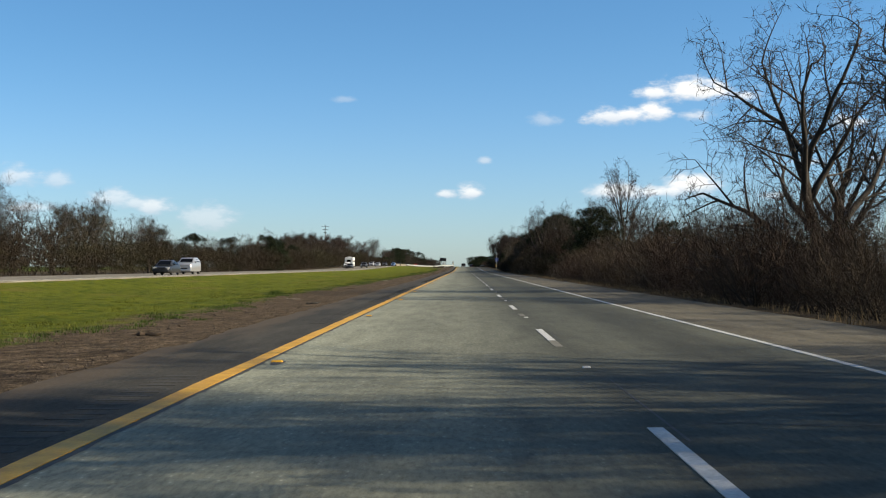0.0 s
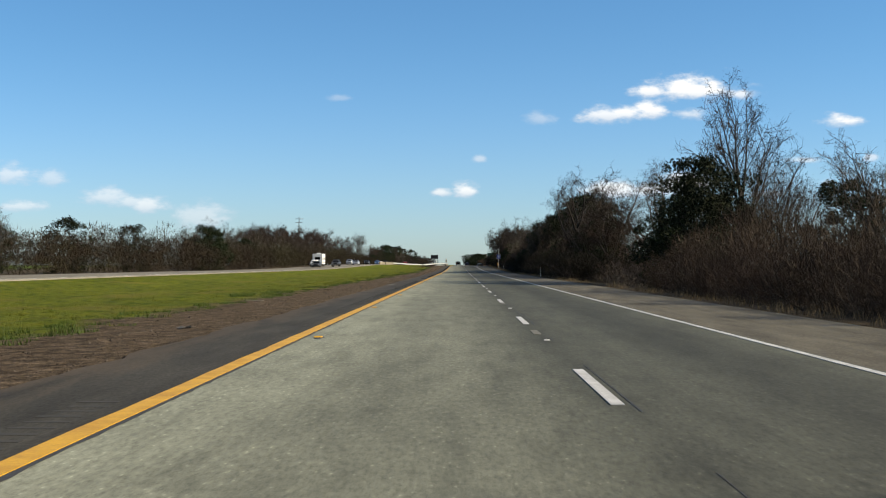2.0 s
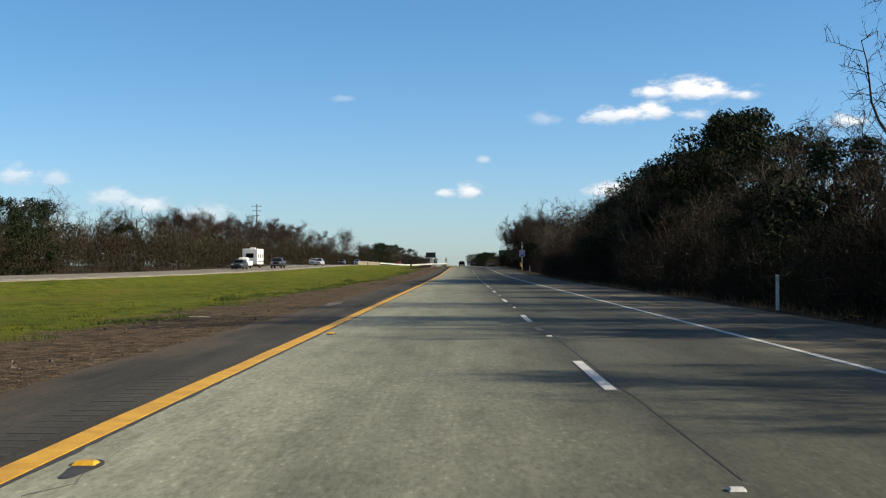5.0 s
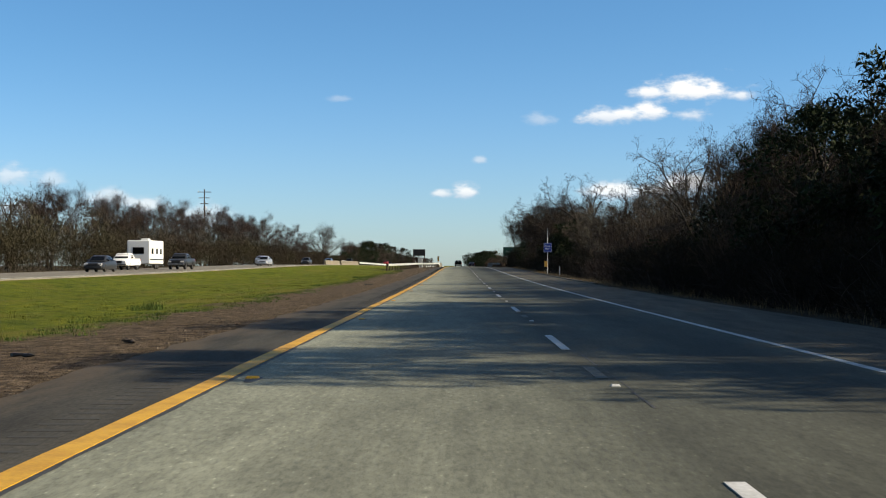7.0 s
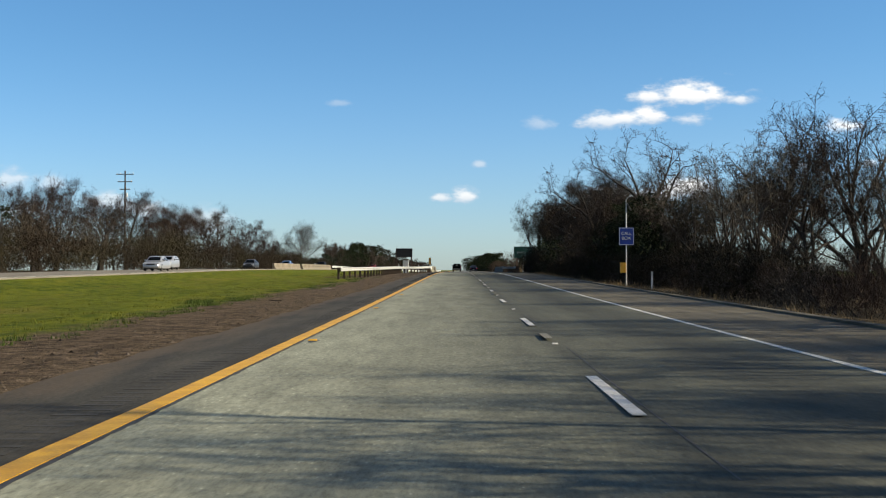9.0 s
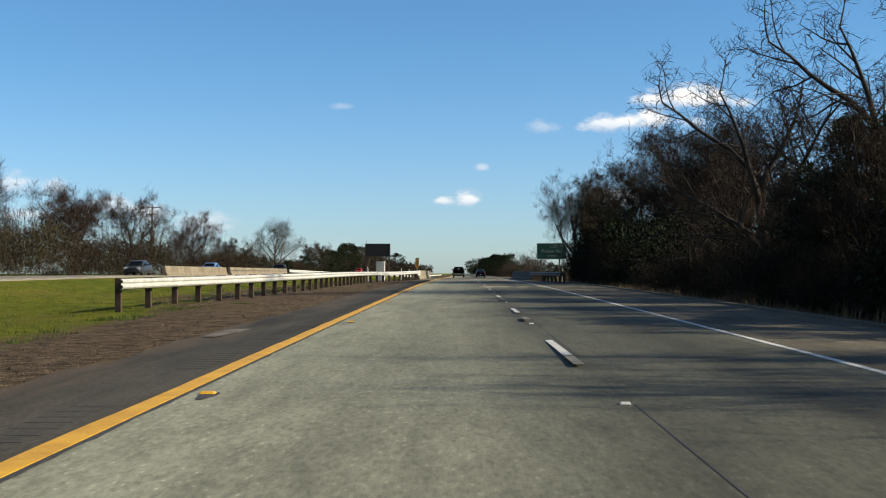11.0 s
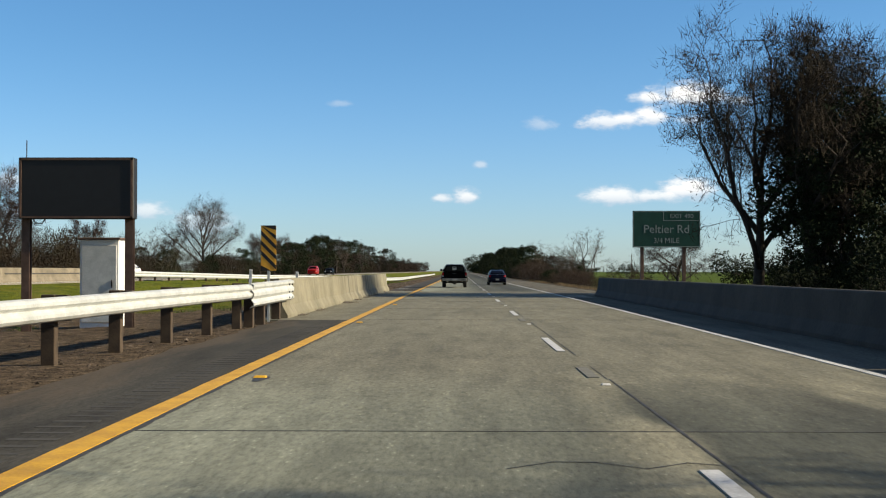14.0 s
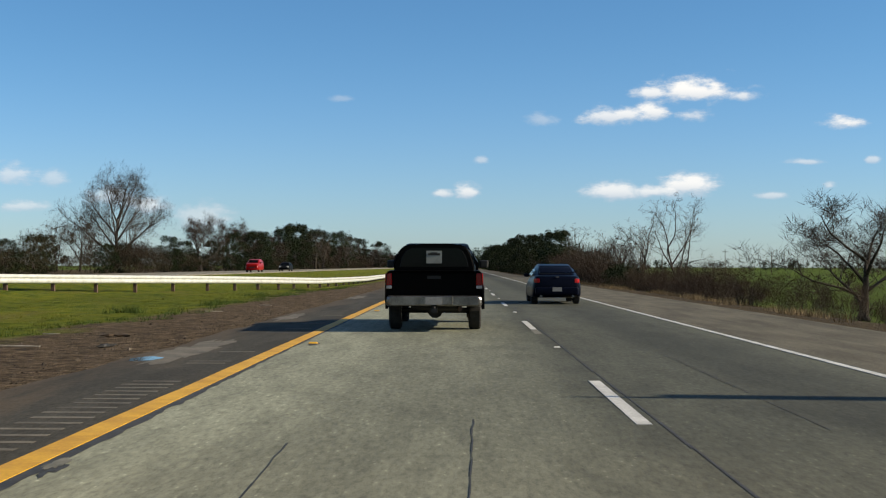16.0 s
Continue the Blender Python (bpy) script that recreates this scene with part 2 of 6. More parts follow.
def ground_material():
    m, t, b = material("verge_soil_and_grass", 0.95)
    b.inputs["Specular IOR Level"].default_value = 0.05
    pos, x, y, z = place_of(t)
    edge = mathn(t, "MULTIPLY", mathn(t, "SUBTRACT", noisen(t, stretch(t, pos, 0.5, 0.22, 1), 1.0, 6, 0.65), 0.5), 4.2)
    xe = mathn(t, "ADD", x, edge)
    fine, mid = noisen(t, pos, 30, 4, 0.7), noisen(t, pos, 2.2, 5, 0.65)
    dirt = mixn(t, stepn(t, mid, 0.28, 0.72), (0.048, 0.036, 0.0235), (0.142, 0.107, 0.071))
    dirt = mixn(t, 1.0, dirt, rampn(t, fine, [(0.3, 0.3), (0.48, 0.85), (0.7, 1.9)]), "MULTIPLY")
    lump = noisen(t, pos, 6.5, 5, 0.75)
    dirt = mixn(t, 1.0, dirt, rampn(t, lump, [(0.34, 0.38), (0.5, 0.95), (0.68, 1.75)]), "MULTIPLY")
    st = t.nodes.new("ShaderNodeTexVoronoi")
    st.inputs["Scale"].default_value = 19
    t.links.new(pos, st.inputs["Vector"])
    keep = mathn(t, "MULTIPLY", rampn(t, st.outputs[0], [(0.10, 1.0), (0.2, 0.0)]), stepn(t, noisen(t, pos, 0.7, 3), 0.46, 0.6))
    dirt = mixn(t, mathn(t, "MULTIPLY", keep, 0.7), dirt, (0.24, 0.21, 0.17))
    blade = noisen(t, stretch(t, pos, 5, 5, 1), 1.0, 5, 0.7)
    lush = noisen(t, stretch(t, pos, 0.35, 0.08, 1), 1.0, 4, 0.55)
    grass = mixn(t, lush, (0.060, 0.084, 0.010), (0.150, 0.165, 0.016))
    grass = mixn(t, 1.0, grass, rampn(t, blade, [(0.28, 0.5), (0.5, 1.0), (0.75, 1.35)]), "MULTIPLY")
    tuft = noisen(t, stretch(t, pos, 1.5, 0.8, 1), 1.0, 5, 0.7)
    grass = mixn(t, 1.0, grass, rampn(t, tuft, [(0.36, (0.5, 0.62, 0.55)), (0.5, 0.98), (0.66, (1.3, 1.14, 1.0))]), "MULTIPLY")
    grass = mixn(t, mathn(t, "MULTIPLY", stepn(t, noisen(t, stretch(t, pos, 0.25, 0.10, 1), 1.0, 5, 0.6), 0.52, 0.68), 0.6), grass, (0.150, 0.125, 0.028))
    litter = mixn(t, mid, (0.035, 0.028, 0.018), (0.10, 0.078, 0.05))
    rail_dirt = mathn(t, "MULTIPLY", stepn(t, y, 405.0, 430.0), mathn(t, "SUBTRACT", 1.0, stepn(t, y, 508.0, 520.0)))
    xe = mathn(t, "ADD", xe, mathn(t, "MULTIPLY", rail_dirt, 4.5))
    median = mathn(t, "MULTIPLY", mathn(t, "SUBTRACT", 1.0, stepn(t, xe, -8.6, -7.4)), stepn(t, x, -38.5, -37.5))
    c = mixn(t, median, dirt, grass)
    c = mixn(t, mathn(t, "SUBTRACT", 1.0, stepn(t, xe, -39.5, -37.5)), c, litter)
    c = mixn(t, stepn(t, xe, 7.0, 9.0), c, litter)
    field = mathn(t, "MULTIPLY", stepn(t, xe, 16.5, 18.5), stepn(t, y, 520.0, 560.0))
    meadow = mixn(t, lush, (0.045, 0.074, 0.011), (0.078, 0.108, 0.015))
    c = mixn(t, field, c, mixn(t, 1.0, meadow, rampn(t, blade, [(0.28, 0.6), (0.7, 1.3)]), "MULTIPLY"))
    far = mathn(t, "MAXIMUM", stepn(t, x, 40.0, 60.0), mathn(t, "SUBTRACT", 1.0, stepn(t, x, -110.0, -80.0)))
    c = mixn(t, far, c, meadow)
    t.links.new(c, b.inputs["Base Color"])
    bumped(t, b, mathn(t, "ADD", mathn(t, "ADD", fine, lump), mathn(t, "ADD", blade, mid)), 0.9, 0.07)
    return m


ROAD = road_material()
SHOULDER = asphalt_material("dark_asphalt", (0.049, 0.046, 0.0375), 1.2, True)
SHOULDER_R = asphalt_material("brown_grey_asphalt", (0.108, 0.099, 0.076), 1.15)
FAR_ROAD = asphalt_material("pale_far_concrete", (0.20, 0.185, 0.15), 1.1)
GROUND = ground_material()
YELLOW = speckled("yellow_line_paint", (0.42, 0.215, 0.008), (0.66, 0.375, 0.018), 3, 0.6, fine=40)
WHITE = speckled("white_line_paint", (0.34, 0.34, 0.32), (0.62, 0.62, 0.60), 2, 0.6, fine=30)
GREY_MARK = speckled("blasted_old_marking", (0.085, 0.085, 0.07), (0.17, 0.167, 0.14), 3, 0.9, fine=40)
GROOVE = speckled("worn_groove_asphalt", (0.016, 0.015, 0.0125), (0.040, 0.0375, 0.031), 0.35, 0.95, fine=9)
SILT = speckled("dried_silt", (0.05, 0.045, 0.036), (0.15, 0.135, 0.108), 2, 0.95, fine=25)
WATER, _t, _b = material("still_water", 0.03)
_b.inputs["Base Color"].default_value = (0.02, 0.02, 0.018, 1)
TAR = speckled("dark_joint_sealer", (0.015, 0.015, 0.014), (0.05, 0.048, 0.044), 5, 0.7)
CONCRETE = speckled("barrier_concrete", (0.10, 0.085, 0.057), (0.235, 0.20, 0.14), 0.9, 0.9, fine=14, bump=0.4)


def barrier_material():
    m, t, b = material("streaked_barrier_concrete", 0.9)
    pos, x, y, z = place_of(t)
    big, small = noisen(t, pos, 0.8, 5, 0.6), noisen(t, pos, 14, 4, 0.65)
    c = mixn(t, stepn(t, mathn(t, "ADD", mathn(t, "MULTIPLY", big, 0.65), mathn(t, "MULTIPLY", small, 0.35)), 0.3, 0.7), (0.120, 0.110, 0.070), (0.232, 0.212, 0.145))
    run = noisen(t, stretch(t, pos, 1.5, 3.2, 0.35), 1.0, 5, 0.6)
    c = mixn(t, 1.0, c, rampn(t, run, [(0.34, 0.80), (0.5, 1.0), (0.68, 1.06)]), "MULTIPLY")
    # Dark runs: weather stains, with the oaks' shadow on this stretch painted in.
    stain_and_shade = mathn(t, "MULTIPLY", stepn(t, noisen(t, stretch(t, pos, 1.0, 1.1, 0.22), 1.0, 4, 0.6), 0.44, 0.58), mathn(t, "MULTIPLY", stepn(t, y, 521.0, 526.0), mathn(t, "SUBTRACT", 1.0, stepn(t, y, 541.0, 545.0))))
    c = mixn(t, mathn(t, "MULTIPLY", stain_and_shade, 0.8), c, (0.034, 0.031, 0.026))
    t.links.new(c, b.inputs["Base Color"])
    bumped(t, b, mathn(t, "ADD", small, run), 0.4, 0.01)
    return m


BARRIER = barrier_material()
# Outer barrier: the shade on its road face is put into the colour.
SHADED_CONCRETE = speckled("blackened_concrete", (0.020, 0.018, 0.015), (0.050, 0.045, 0.037), 0.9, 0.9, fine=14, bump=0.4)
# Dark copy of GALV; the outer rail's shade is in the colour.
SHADED_STEEL = speckled("dull_weathered_steel", (0.030, 0.030, 0.030), (0.07, 0.068, 0.064), 3, 0.6, 0.4, fine=40, bump=0.05)
GALV = speckled("galvanised_steel", (0.42, 0.44, 0.42), (0.64, 0.65, 0.62), 3, 0.5, 0.3, fine=40, bump=0.05)
POST_WOOD = speckled("weathered_post_wood", (0.0292, 0.0189, 0.0111), (0.0780, 0.0533, 0.0312), 4, 0.9, fine=50, spread=0.2)
BLACK = speckled("black_paint", (0.003, 0.003, 0.0035), (0.007, 0.007, 0.0075), 5, 0.55, bump=0)
BARK = speckled("dark_bark", (0.0159, 0.0129, 0.0099), (0.0496, 0.0397, 0.0308), 3, 0.95, fine=30, bump=0.6, dist=0.03, spread=0.25)
TWIG = foliage("bare_twigs", (0.020, 0.0155, 0.0120), (0.066, 0.052, 0.041))
PALE_TWIG = foliage("pale_bare_twigs", (0.0560, 0.0448, 0.0336), (0.1344, 0.1092, 0.0840))
# Lighter copy of RED_TWIG: sunlight on this brush is put in its colour.
LIT_TWIG = foliage("pinkish_brown_twigs", (0.060, 0.045, 0.037), (0.150, 0.117, 0.098), spread=0.2)
RED_TWIG = foliage("reddish_brown_brush", (0.024, 0.0165, 0.0115), (0.070, 0.050, 0.036), spread=0.2)
BELT_TWIG = foliage("far_brown_thicket", (0.021, 0.0150, 0.0105), (0.034, 0.0245, 0.0165), spread=0.1, patch=(0.036, 0.032, 0.016))
BELT_PALE = foliage("far_grey_thicket", (0.034, 0.027, 0.020), (0.056, 0.045, 0.034), spread=0.1, patch=(0.050, 0.046, 0.027))
BELT_RED = foliage("far_reddish_canopy", (0.028, 0.0195, 0.015), (0.052, 0.037, 0.028), spread=0.15)
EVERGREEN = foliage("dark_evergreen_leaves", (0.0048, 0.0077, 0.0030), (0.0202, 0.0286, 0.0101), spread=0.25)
BROWN_LEAF = foliage("dry_brown_leaves", (0.0170, 0.0120, 0.0085), (0.0440, 0.0325, 0.0230))
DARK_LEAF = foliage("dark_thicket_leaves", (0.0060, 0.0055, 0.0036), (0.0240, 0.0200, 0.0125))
DRY_GRASS = foliage("dry_tan_grass", (0.1232, 0.0896, 0.0448), (0.2352, 0.1848, 0.1064))
GREEN_BLADE = foliage("green_grass_blades", (0.060, 0.085, 0.012), (0.135, 0.155, 0.022))
STONE = foliage("gravel_stones", (0.026, 0.020, 0.014), (0.16, 0.135, 0.105))
EDGE_GREEN = foliage("dark_edge_grass", (0.030, 0.052, 0.012), (0.075, 0.105, 0.020))



# ---- mesh building ----
class Mesh:
    """Vertices and faces gathered in code, then linked as one mesh object."""

    def __init__(self):
        self.v, self.f = [], []

    def add(self, verts, faces):
        n = len(self.v)
        self.v += [tuple(p) for p in verts]
        self.f += [tuple(n + k for k in face) for face in faces]
        return self

    def box(self, x0, x1, y0, y1, z0, z1, m=None):
        p = [Vector((x, y, z)) for z in (z0, z1) for y in (y0, y1) for x in (x0, x1)]
        if m is not None:
            p = [m @ q for q in p]
        return self.add(p, [(0, 2, 3, 1), (4, 5, 7, 6), (0, 1, 5, 4), (2, 6, 7, 3), (0, 4, 6, 2), (1, 3, 7, 5)])

    def tube(self, points, radii, sides=6, cap=True):
        n0 = len(self.v)
        pts = [Vector(p) for p in points]
        for k, p in enumerate(pts):
            d = (pts[min(k + 1, len(pts) - 1)] - pts[max(k - 1, 0)]).normalized()
            a = d.cross(Vector((0.31, 0.87, 0.38))).normalized()
            b = d.cross(a)
            r = radii[k] if isinstance(radii, (list, tuple)) else radii
            for s in range(sides):
                w = 2 * math.pi * s / sides
                self.v.append(tuple(p + (a * math.cos(w) + b * math.sin(w)) * r))
        for k in range(len(pts) - 1):
            for s in range(sides):
                i, j = n0 + k * sides + s, n0 + k * sides + (s + 1) % sides
                self.f.append((i, j, j + sides, i + sides))
        if cap:
            self.f.append(tuple(n0 + s for s in range(sides))[::-1])
            self.f.append(tuple(n0 + (len(pts) - 1) * sides + s for s in range(sides)))
        return self

    def sweep(self, profile, stations):
        """Closed profile of (u, w) points carried along stations of matrices."""
        n0, n = len(self.v), len(profile)
        for m in stations:
            self.v += [tuple(m @ Vector((u, 0, w))) for u, w in profile]
        for k in range(len(stations) - 1):
            for s in range(n):
                i, j = n0 + k * n + s, n0 + k * n + (s + 1) % n
                self.f.append((i, j, j + n, i + n))
        self.f.append(tuple(n0 + s for s in range(n))[::-1])
        self.f.append(tuple(n0 + (len(stations) - 1) * n + s for s in range(n)))
        return self

    def data(self, name, mat, smooth=False):
        me = bpy.data.meshes.new(name)
        me.from_pydata(self.v, [], self.f)
        me.materials.append(mat)
        if smooth:
            me.polygons.foreach_set("use_smooth", [True] * len(me.polygons))
            if smooth is not True:
                me.set_sharp_from_angle(angle=smooth)
        return me

    def link(self, name, mat, parent=None, label="", smooth=False):
        ob = new(name, self.data(name, mat, smooth))
        ob.parent = parent
        return tagged(ob, label)


def bevelled(mesh, width=0.02, segments=2):
    """The same mesh with its edges rounded."""
    bm = bmesh.new()
    vs = [bm.verts.new(p) for p in mesh.v]
    for f in mesh.f:
        try:
            bm.faces.new([vs[k] for k in f])
        except ValueError:
            pass
    bmesh.ops.recalc_face_normals(bm, faces=bm.faces)
    bmesh.ops.bevel(bm, geom=bm.edges, offset=width, segments=segments, affect="EDGES", profile=0.6, clamp_overlap=True)
    out = Mesh()
    bm.verts.ensure_lookup_table()
    out.v = [tuple(v.co) for v in bm.verts]
    out.f = [tuple(v.index for v in f.verts) for f in bm.faces]
    bm.free()
    return out


def thing(name, label, category, at=(0, 0, 0), turn=0.0, group="", kind=""):
    ob = new(name)
    ob.matrix_basis = pose(*at, 0, 0, turn)
    return tagged(ob, label, category, group, kind)


def smooth01(v, lo, hi):
    u = min(max((v - lo) / (hi - lo), 0.0), 1.0)
    return u * u * (3 - 2 * u)


def ground_z(x, y):
    """Height of the natural ground."""
    opp = 0.40 + 0.08 * smooth01(y, 400, 500) * (1 - smooth01(y, 560, 680))
    if x < -4.2:
        z = -0.04 - 0.14 * smooth01(-x, 4.2, 12)
        z += (opp - 0.08 + 0.18) * smooth01(-x, 17.5, 24.5)
        z -= 0.15 * smooth01(-x, 37, 41)
        z -= 0.22 * smooth01(-x, 5, 9) * (1 - smooth01(-x, 14, 20)) * smooth01(y, 600, 640)
        rough = smooth01(-x, 5.0, 9.0) * (1 - smooth01(-x, 22, 24.5))
    else:
        z = -0.05 - 0.35 * smooth01(x, 8.6, 13) - 1.7 * smooth01(x, 11, 22) * smooth01(y, 545, 585)
        rough = smooth01(x, 8.8, 11)
    if abs(x) < 70:
        z += rough * 0.09 * (noise.noise((x * 0.6, y * 0.35, 0)) + 0.5 * noise.noise((x * 1.7, y * 1.1, 3)))
    return z + rise(y)


# ---- ground and roads ----
def build_ground():
    xs = [-2500, -1200, -600, -300, -160, -100, -70, -55, -46, -41, -39, -37.2, -36, -30, -26, -24.6]
    xs += [-24 + 0.75 * k for k in range(26)] + [-4.3, -4, 0, 4, 7.9, 8.3, 9, 10, 11.5, 13, 15, 18, 22, 26, 35, 60, 120, 300, 700, 1400, 2500]
    ys = [-300, -150, -80, -40] + [-20 + 1.6 * k for k in range(440)] + [690, 700, 720, 745, 775, 810, 850, 900, 960, 1040, 1150, 1300, 1600, 2000, 2600, 3300, 4300]
    g = Mesh()
    g.v = [(x, y, ground_z(x, y)) for y in ys for x in xs]
    n = len(xs)
    g.f = [(r * n + c, r * n + c + 1, (r + 1) * n + c + 1, (r + 1) * n + c) for r in range(len(ys) - 1) for c in range(n - 1)]
    tagged(g.link("ground", GROUND, smooth=True), "dirt verge, green grass median and brushy soil beside the highway", "ground", kind="structure")


build_ground()
FAR_Y = 3600.0


def strip(name, x0, x1, y0, y1, top, mat, label, category, thick=0.12, step=5.0, tilt=None, ragged=0.0):
    s = Mesh()
    ys = list(np.arange(y0, min(y1, 700), step)) + ([y for y in range(700, int(y1), 50)] if y1 > 700 else []) + [y1]
    for y in ys:
        r = ragged * noise.noise((y * 0.7, x0, 1.0)) if ragged else 0.0
        z0 = z1 = top + rise(y) if tilt is None else tilt(y)
        s.v += [(x0 + r, y, z0 - thick), (x0 + r, y, z0), (x1, y, z1), (x1, y, z1 - thick)]
    for k in range(len(ys) - 1):
        a = 4 * k
        s.f += [(a + 1, a + 2, a + 6, a + 5), (a, a + 1, a + 5, a + 4), (a + 2, a + 3, a + 7, a + 6)]
    s.f += [(0, 3, 2, 1), (len(s.v) - 4, len(s.v) - 3, len(s.v) - 2, len(s.v) - 1)]
    return tagged(s.link(name, mat), label, category, kind="structure")


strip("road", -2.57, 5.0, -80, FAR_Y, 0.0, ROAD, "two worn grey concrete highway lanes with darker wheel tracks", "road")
strip("shoulder_left", -4.25, -2.57, -80, BRIDGE_START, -0.006, SHOULDER, "dark asphalt inner shoulder with ragged dirt edge", "road", step=0.8, ragged=0.22)
strip("shoulder_left_far", -4.25, -2.57, 548.6, FAR_Y, -0.006, SHOULDER, "dark asphalt inner shoulder beyond the bridge", "road", step=1.5, ragged=0.22)
strip("shoulder_left_bridge", -4.9, -2.57, BRIDGE_START, 548.6, -0.004, ROAD, "tan concrete bridge shoulder beside the barrier", "road")
strip("shoulder_right", 5.0, 8.15, -80, FAR_Y, -0.006, SHOULDER_R, "brownish grey asphalt outer shoulder", "road")
strip("kerb_dike", 8.15, 8.42, 318, 470, 0.05, SHOULDER_R, "low asphalt dike along the outer shoulder", "kerb", thick=0.3)
opp_z = lambda y: 0.40 + 0.08 * smooth01(y, 400, 500) * (1 - smooth01(y, 560, 680)) + rise(y)  # noqa: E731
strip("road_opposing", -36.8, -24.8, -80, FAR_Y, 0, FAR_ROAD, "pale concrete carriageway of the oncoming traffic", "road", thick=0.5, tilt=opp_z)


# ---- markings ----
strip("line_yellow", -2.59, -2.39, -80, FAR_Y, 0.008, YELLOW, "worn yellow edge line on concrete", "line", thick=0.006, step=0.7, ragged=0.02)
strip("line_white", 4.80, 4.91, -80, FAR_Y, 0.008, WHITE, "white edge line beside the outer shoulder", "line", thick=0.006, step=0.9, ragged=0.02)
strip("line_white_opposing", -25.6, -25.45, -80, 1500, 0, WHITE, "white edge line of the oncoming carriageway", "line", thick=0.006, tilt=lambda y: opp_z(y) + 0.012)
PERIOD = 14.63
dash_mesh = Mesh().box(-0.06, 0.06, -3.66, 0, 0.001, 0.008).data("lane_dash", WHITE)
old_mesh = Mesh().box(-0.065, 0.065, 0, 1.5, 0.001, 0.005).data("old_lane_dash", GREY_MARK)
rng = random.Random(4)
for k in range(0, 110):
    ob = tagged(new("lane_dash", dash_mesh), "white painted lane dash on worn concrete", "lane dash", "lane dashes between the lanes", "structure")
    ob.location = (1.565, k * PERIOD, rise(k * PERIOD))
    if k < 60 and rng.random() < 0.7:
        ob = tagged(new("old_lane_dash", old_mesh), "pale blasted remnant of an older lane dash", "lane dash", "old lane dashes", "structure")
        ob.location = (1.565, k * PERIOD + (0.02 if k in (24, 38) else rng.choice((-5.2, -5.2, -7.4, -8.2))), rise(k * PERIOD))
marker = bevelled(Mesh().add([(-0.05, -0.05, 0), (0.05, -0.05, 0), (0.05, 0.05, 0), (-0.05, 0.05, 0), (-0.04, -0.025, 0.02), (0.04, -0.025, 0.02), (0.04, 0.025, 0.02), (-0.04, 0.025, 0.02)],
                             [(3, 2, 1, 0), (4, 5, 6, 7), (0, 1, 5, 4), (1, 2, 6, 5), (2, 3, 7, 6), (3, 0, 4, 7)]), 0.004, 1)
white_marker, yellow_marker = marker.data("road_marker", WHITE), marker.data("road_marker", YELLOW)
pad_mesh = Mesh().add([((0.055 + 0.012 * math.sin(3 * a)) * math.cos(a), 0.24 * math.sin(a), 0.003) for a in [2 * math.pi * k / 14 for k in range(14)]], [tuple(range(14))]).data("adhesive_pad", TAR)
for k in range(0, 48):
    ob = tagged(new("road_marker", white_marker), "small white raised reflector between the lanes", "road marker", "raised reflectors", "")
    ob.location = (1.60, k * PERIOD - 3.66 - 5.4 + 0.02, rise(k * PERIOD - 9))
    ob = tagged(new("road_marker", yellow_marker), "small yellow raised reflector beside the yellow line", "road marker", "raised reflectors", "")
    ob.location = (-2.17 + 0.04 * math.sin(k * 2.1), k * PERIOD - 8.2, rise(k * PERIOD - 8.2))
    ob.scale = (1.5, 1.5, 1.2)
    pad = new("adhesive_pad", pad_mesh)
    pad.parent = ob
    pad.location = (0.02, -0.12, 0)

# rumble grooves on the inner shoulder
rum, silted = Mesh(), Mesh()
for k in range(1900):
    y = -20 + 0.355 * k
    if BRIDGE_START - 3 < y < 549.0:
        continue
    if noise.noise((y * 0.06, 3.0, 0.0)) < -0.12 or (y > 556 and noise.noise((y * 0.9, 5.0, 0.0)) < 0.25):
        continue
    w = 0.015 * math.sin(k * 1.7)
    (silted if y > 548 else rum).box(-3.15 + w - (0.14 + 0.10 * noise.noise((y * 2.7, 1.0, 0.0)) if y > 548 else 0), -2.78 + w, y, y + 0.10, rise(y) - 0.012, rise(y) - 0.0035)
tagged(silted.link("rumble_strip", SILT), "rows of rumble grooves filled with pale silt", "rumble strip", kind="stuff")
tagged(rum.link("rumble_strip", GROOVE), "rows of dark rumble grooves in the asphalt shoulder", "rumble strip", kind="stuff")

# cracks and bridge joints
crack = Mesh()
rng = random.Random(11)
for k in range(70):
    y0 = rng.uniform(0, 640)
    x0 = rng.uniform(-2.2, 4.4)
    n = rng.randint(4, 9)
    along = rng.random() < 0.35
    pts = []
    for s in range(n):
        pts.append((x0 + (0.1 * rng.uniform(-1, 1) if along else s * 0.28), y0 + (s * 0.4 if along else 0.15 * rng.uniform(-1, 1))))
    w, zc = rng.uniform(0.006, 0.015), rise(y0) + 0.0035
    for (xa, ya), (xb, yb) in zip(pts, pts[1:]):
        xa, xb = min(xa, 4.7), min(xb, 4.7)
        crack.add([(xa - w, ya - w, zc), (xb + w, yb - w, zc), (xb + w, yb + w, zc), (xa - w, ya + w, zc)], [(0, 1, 2, 3)])
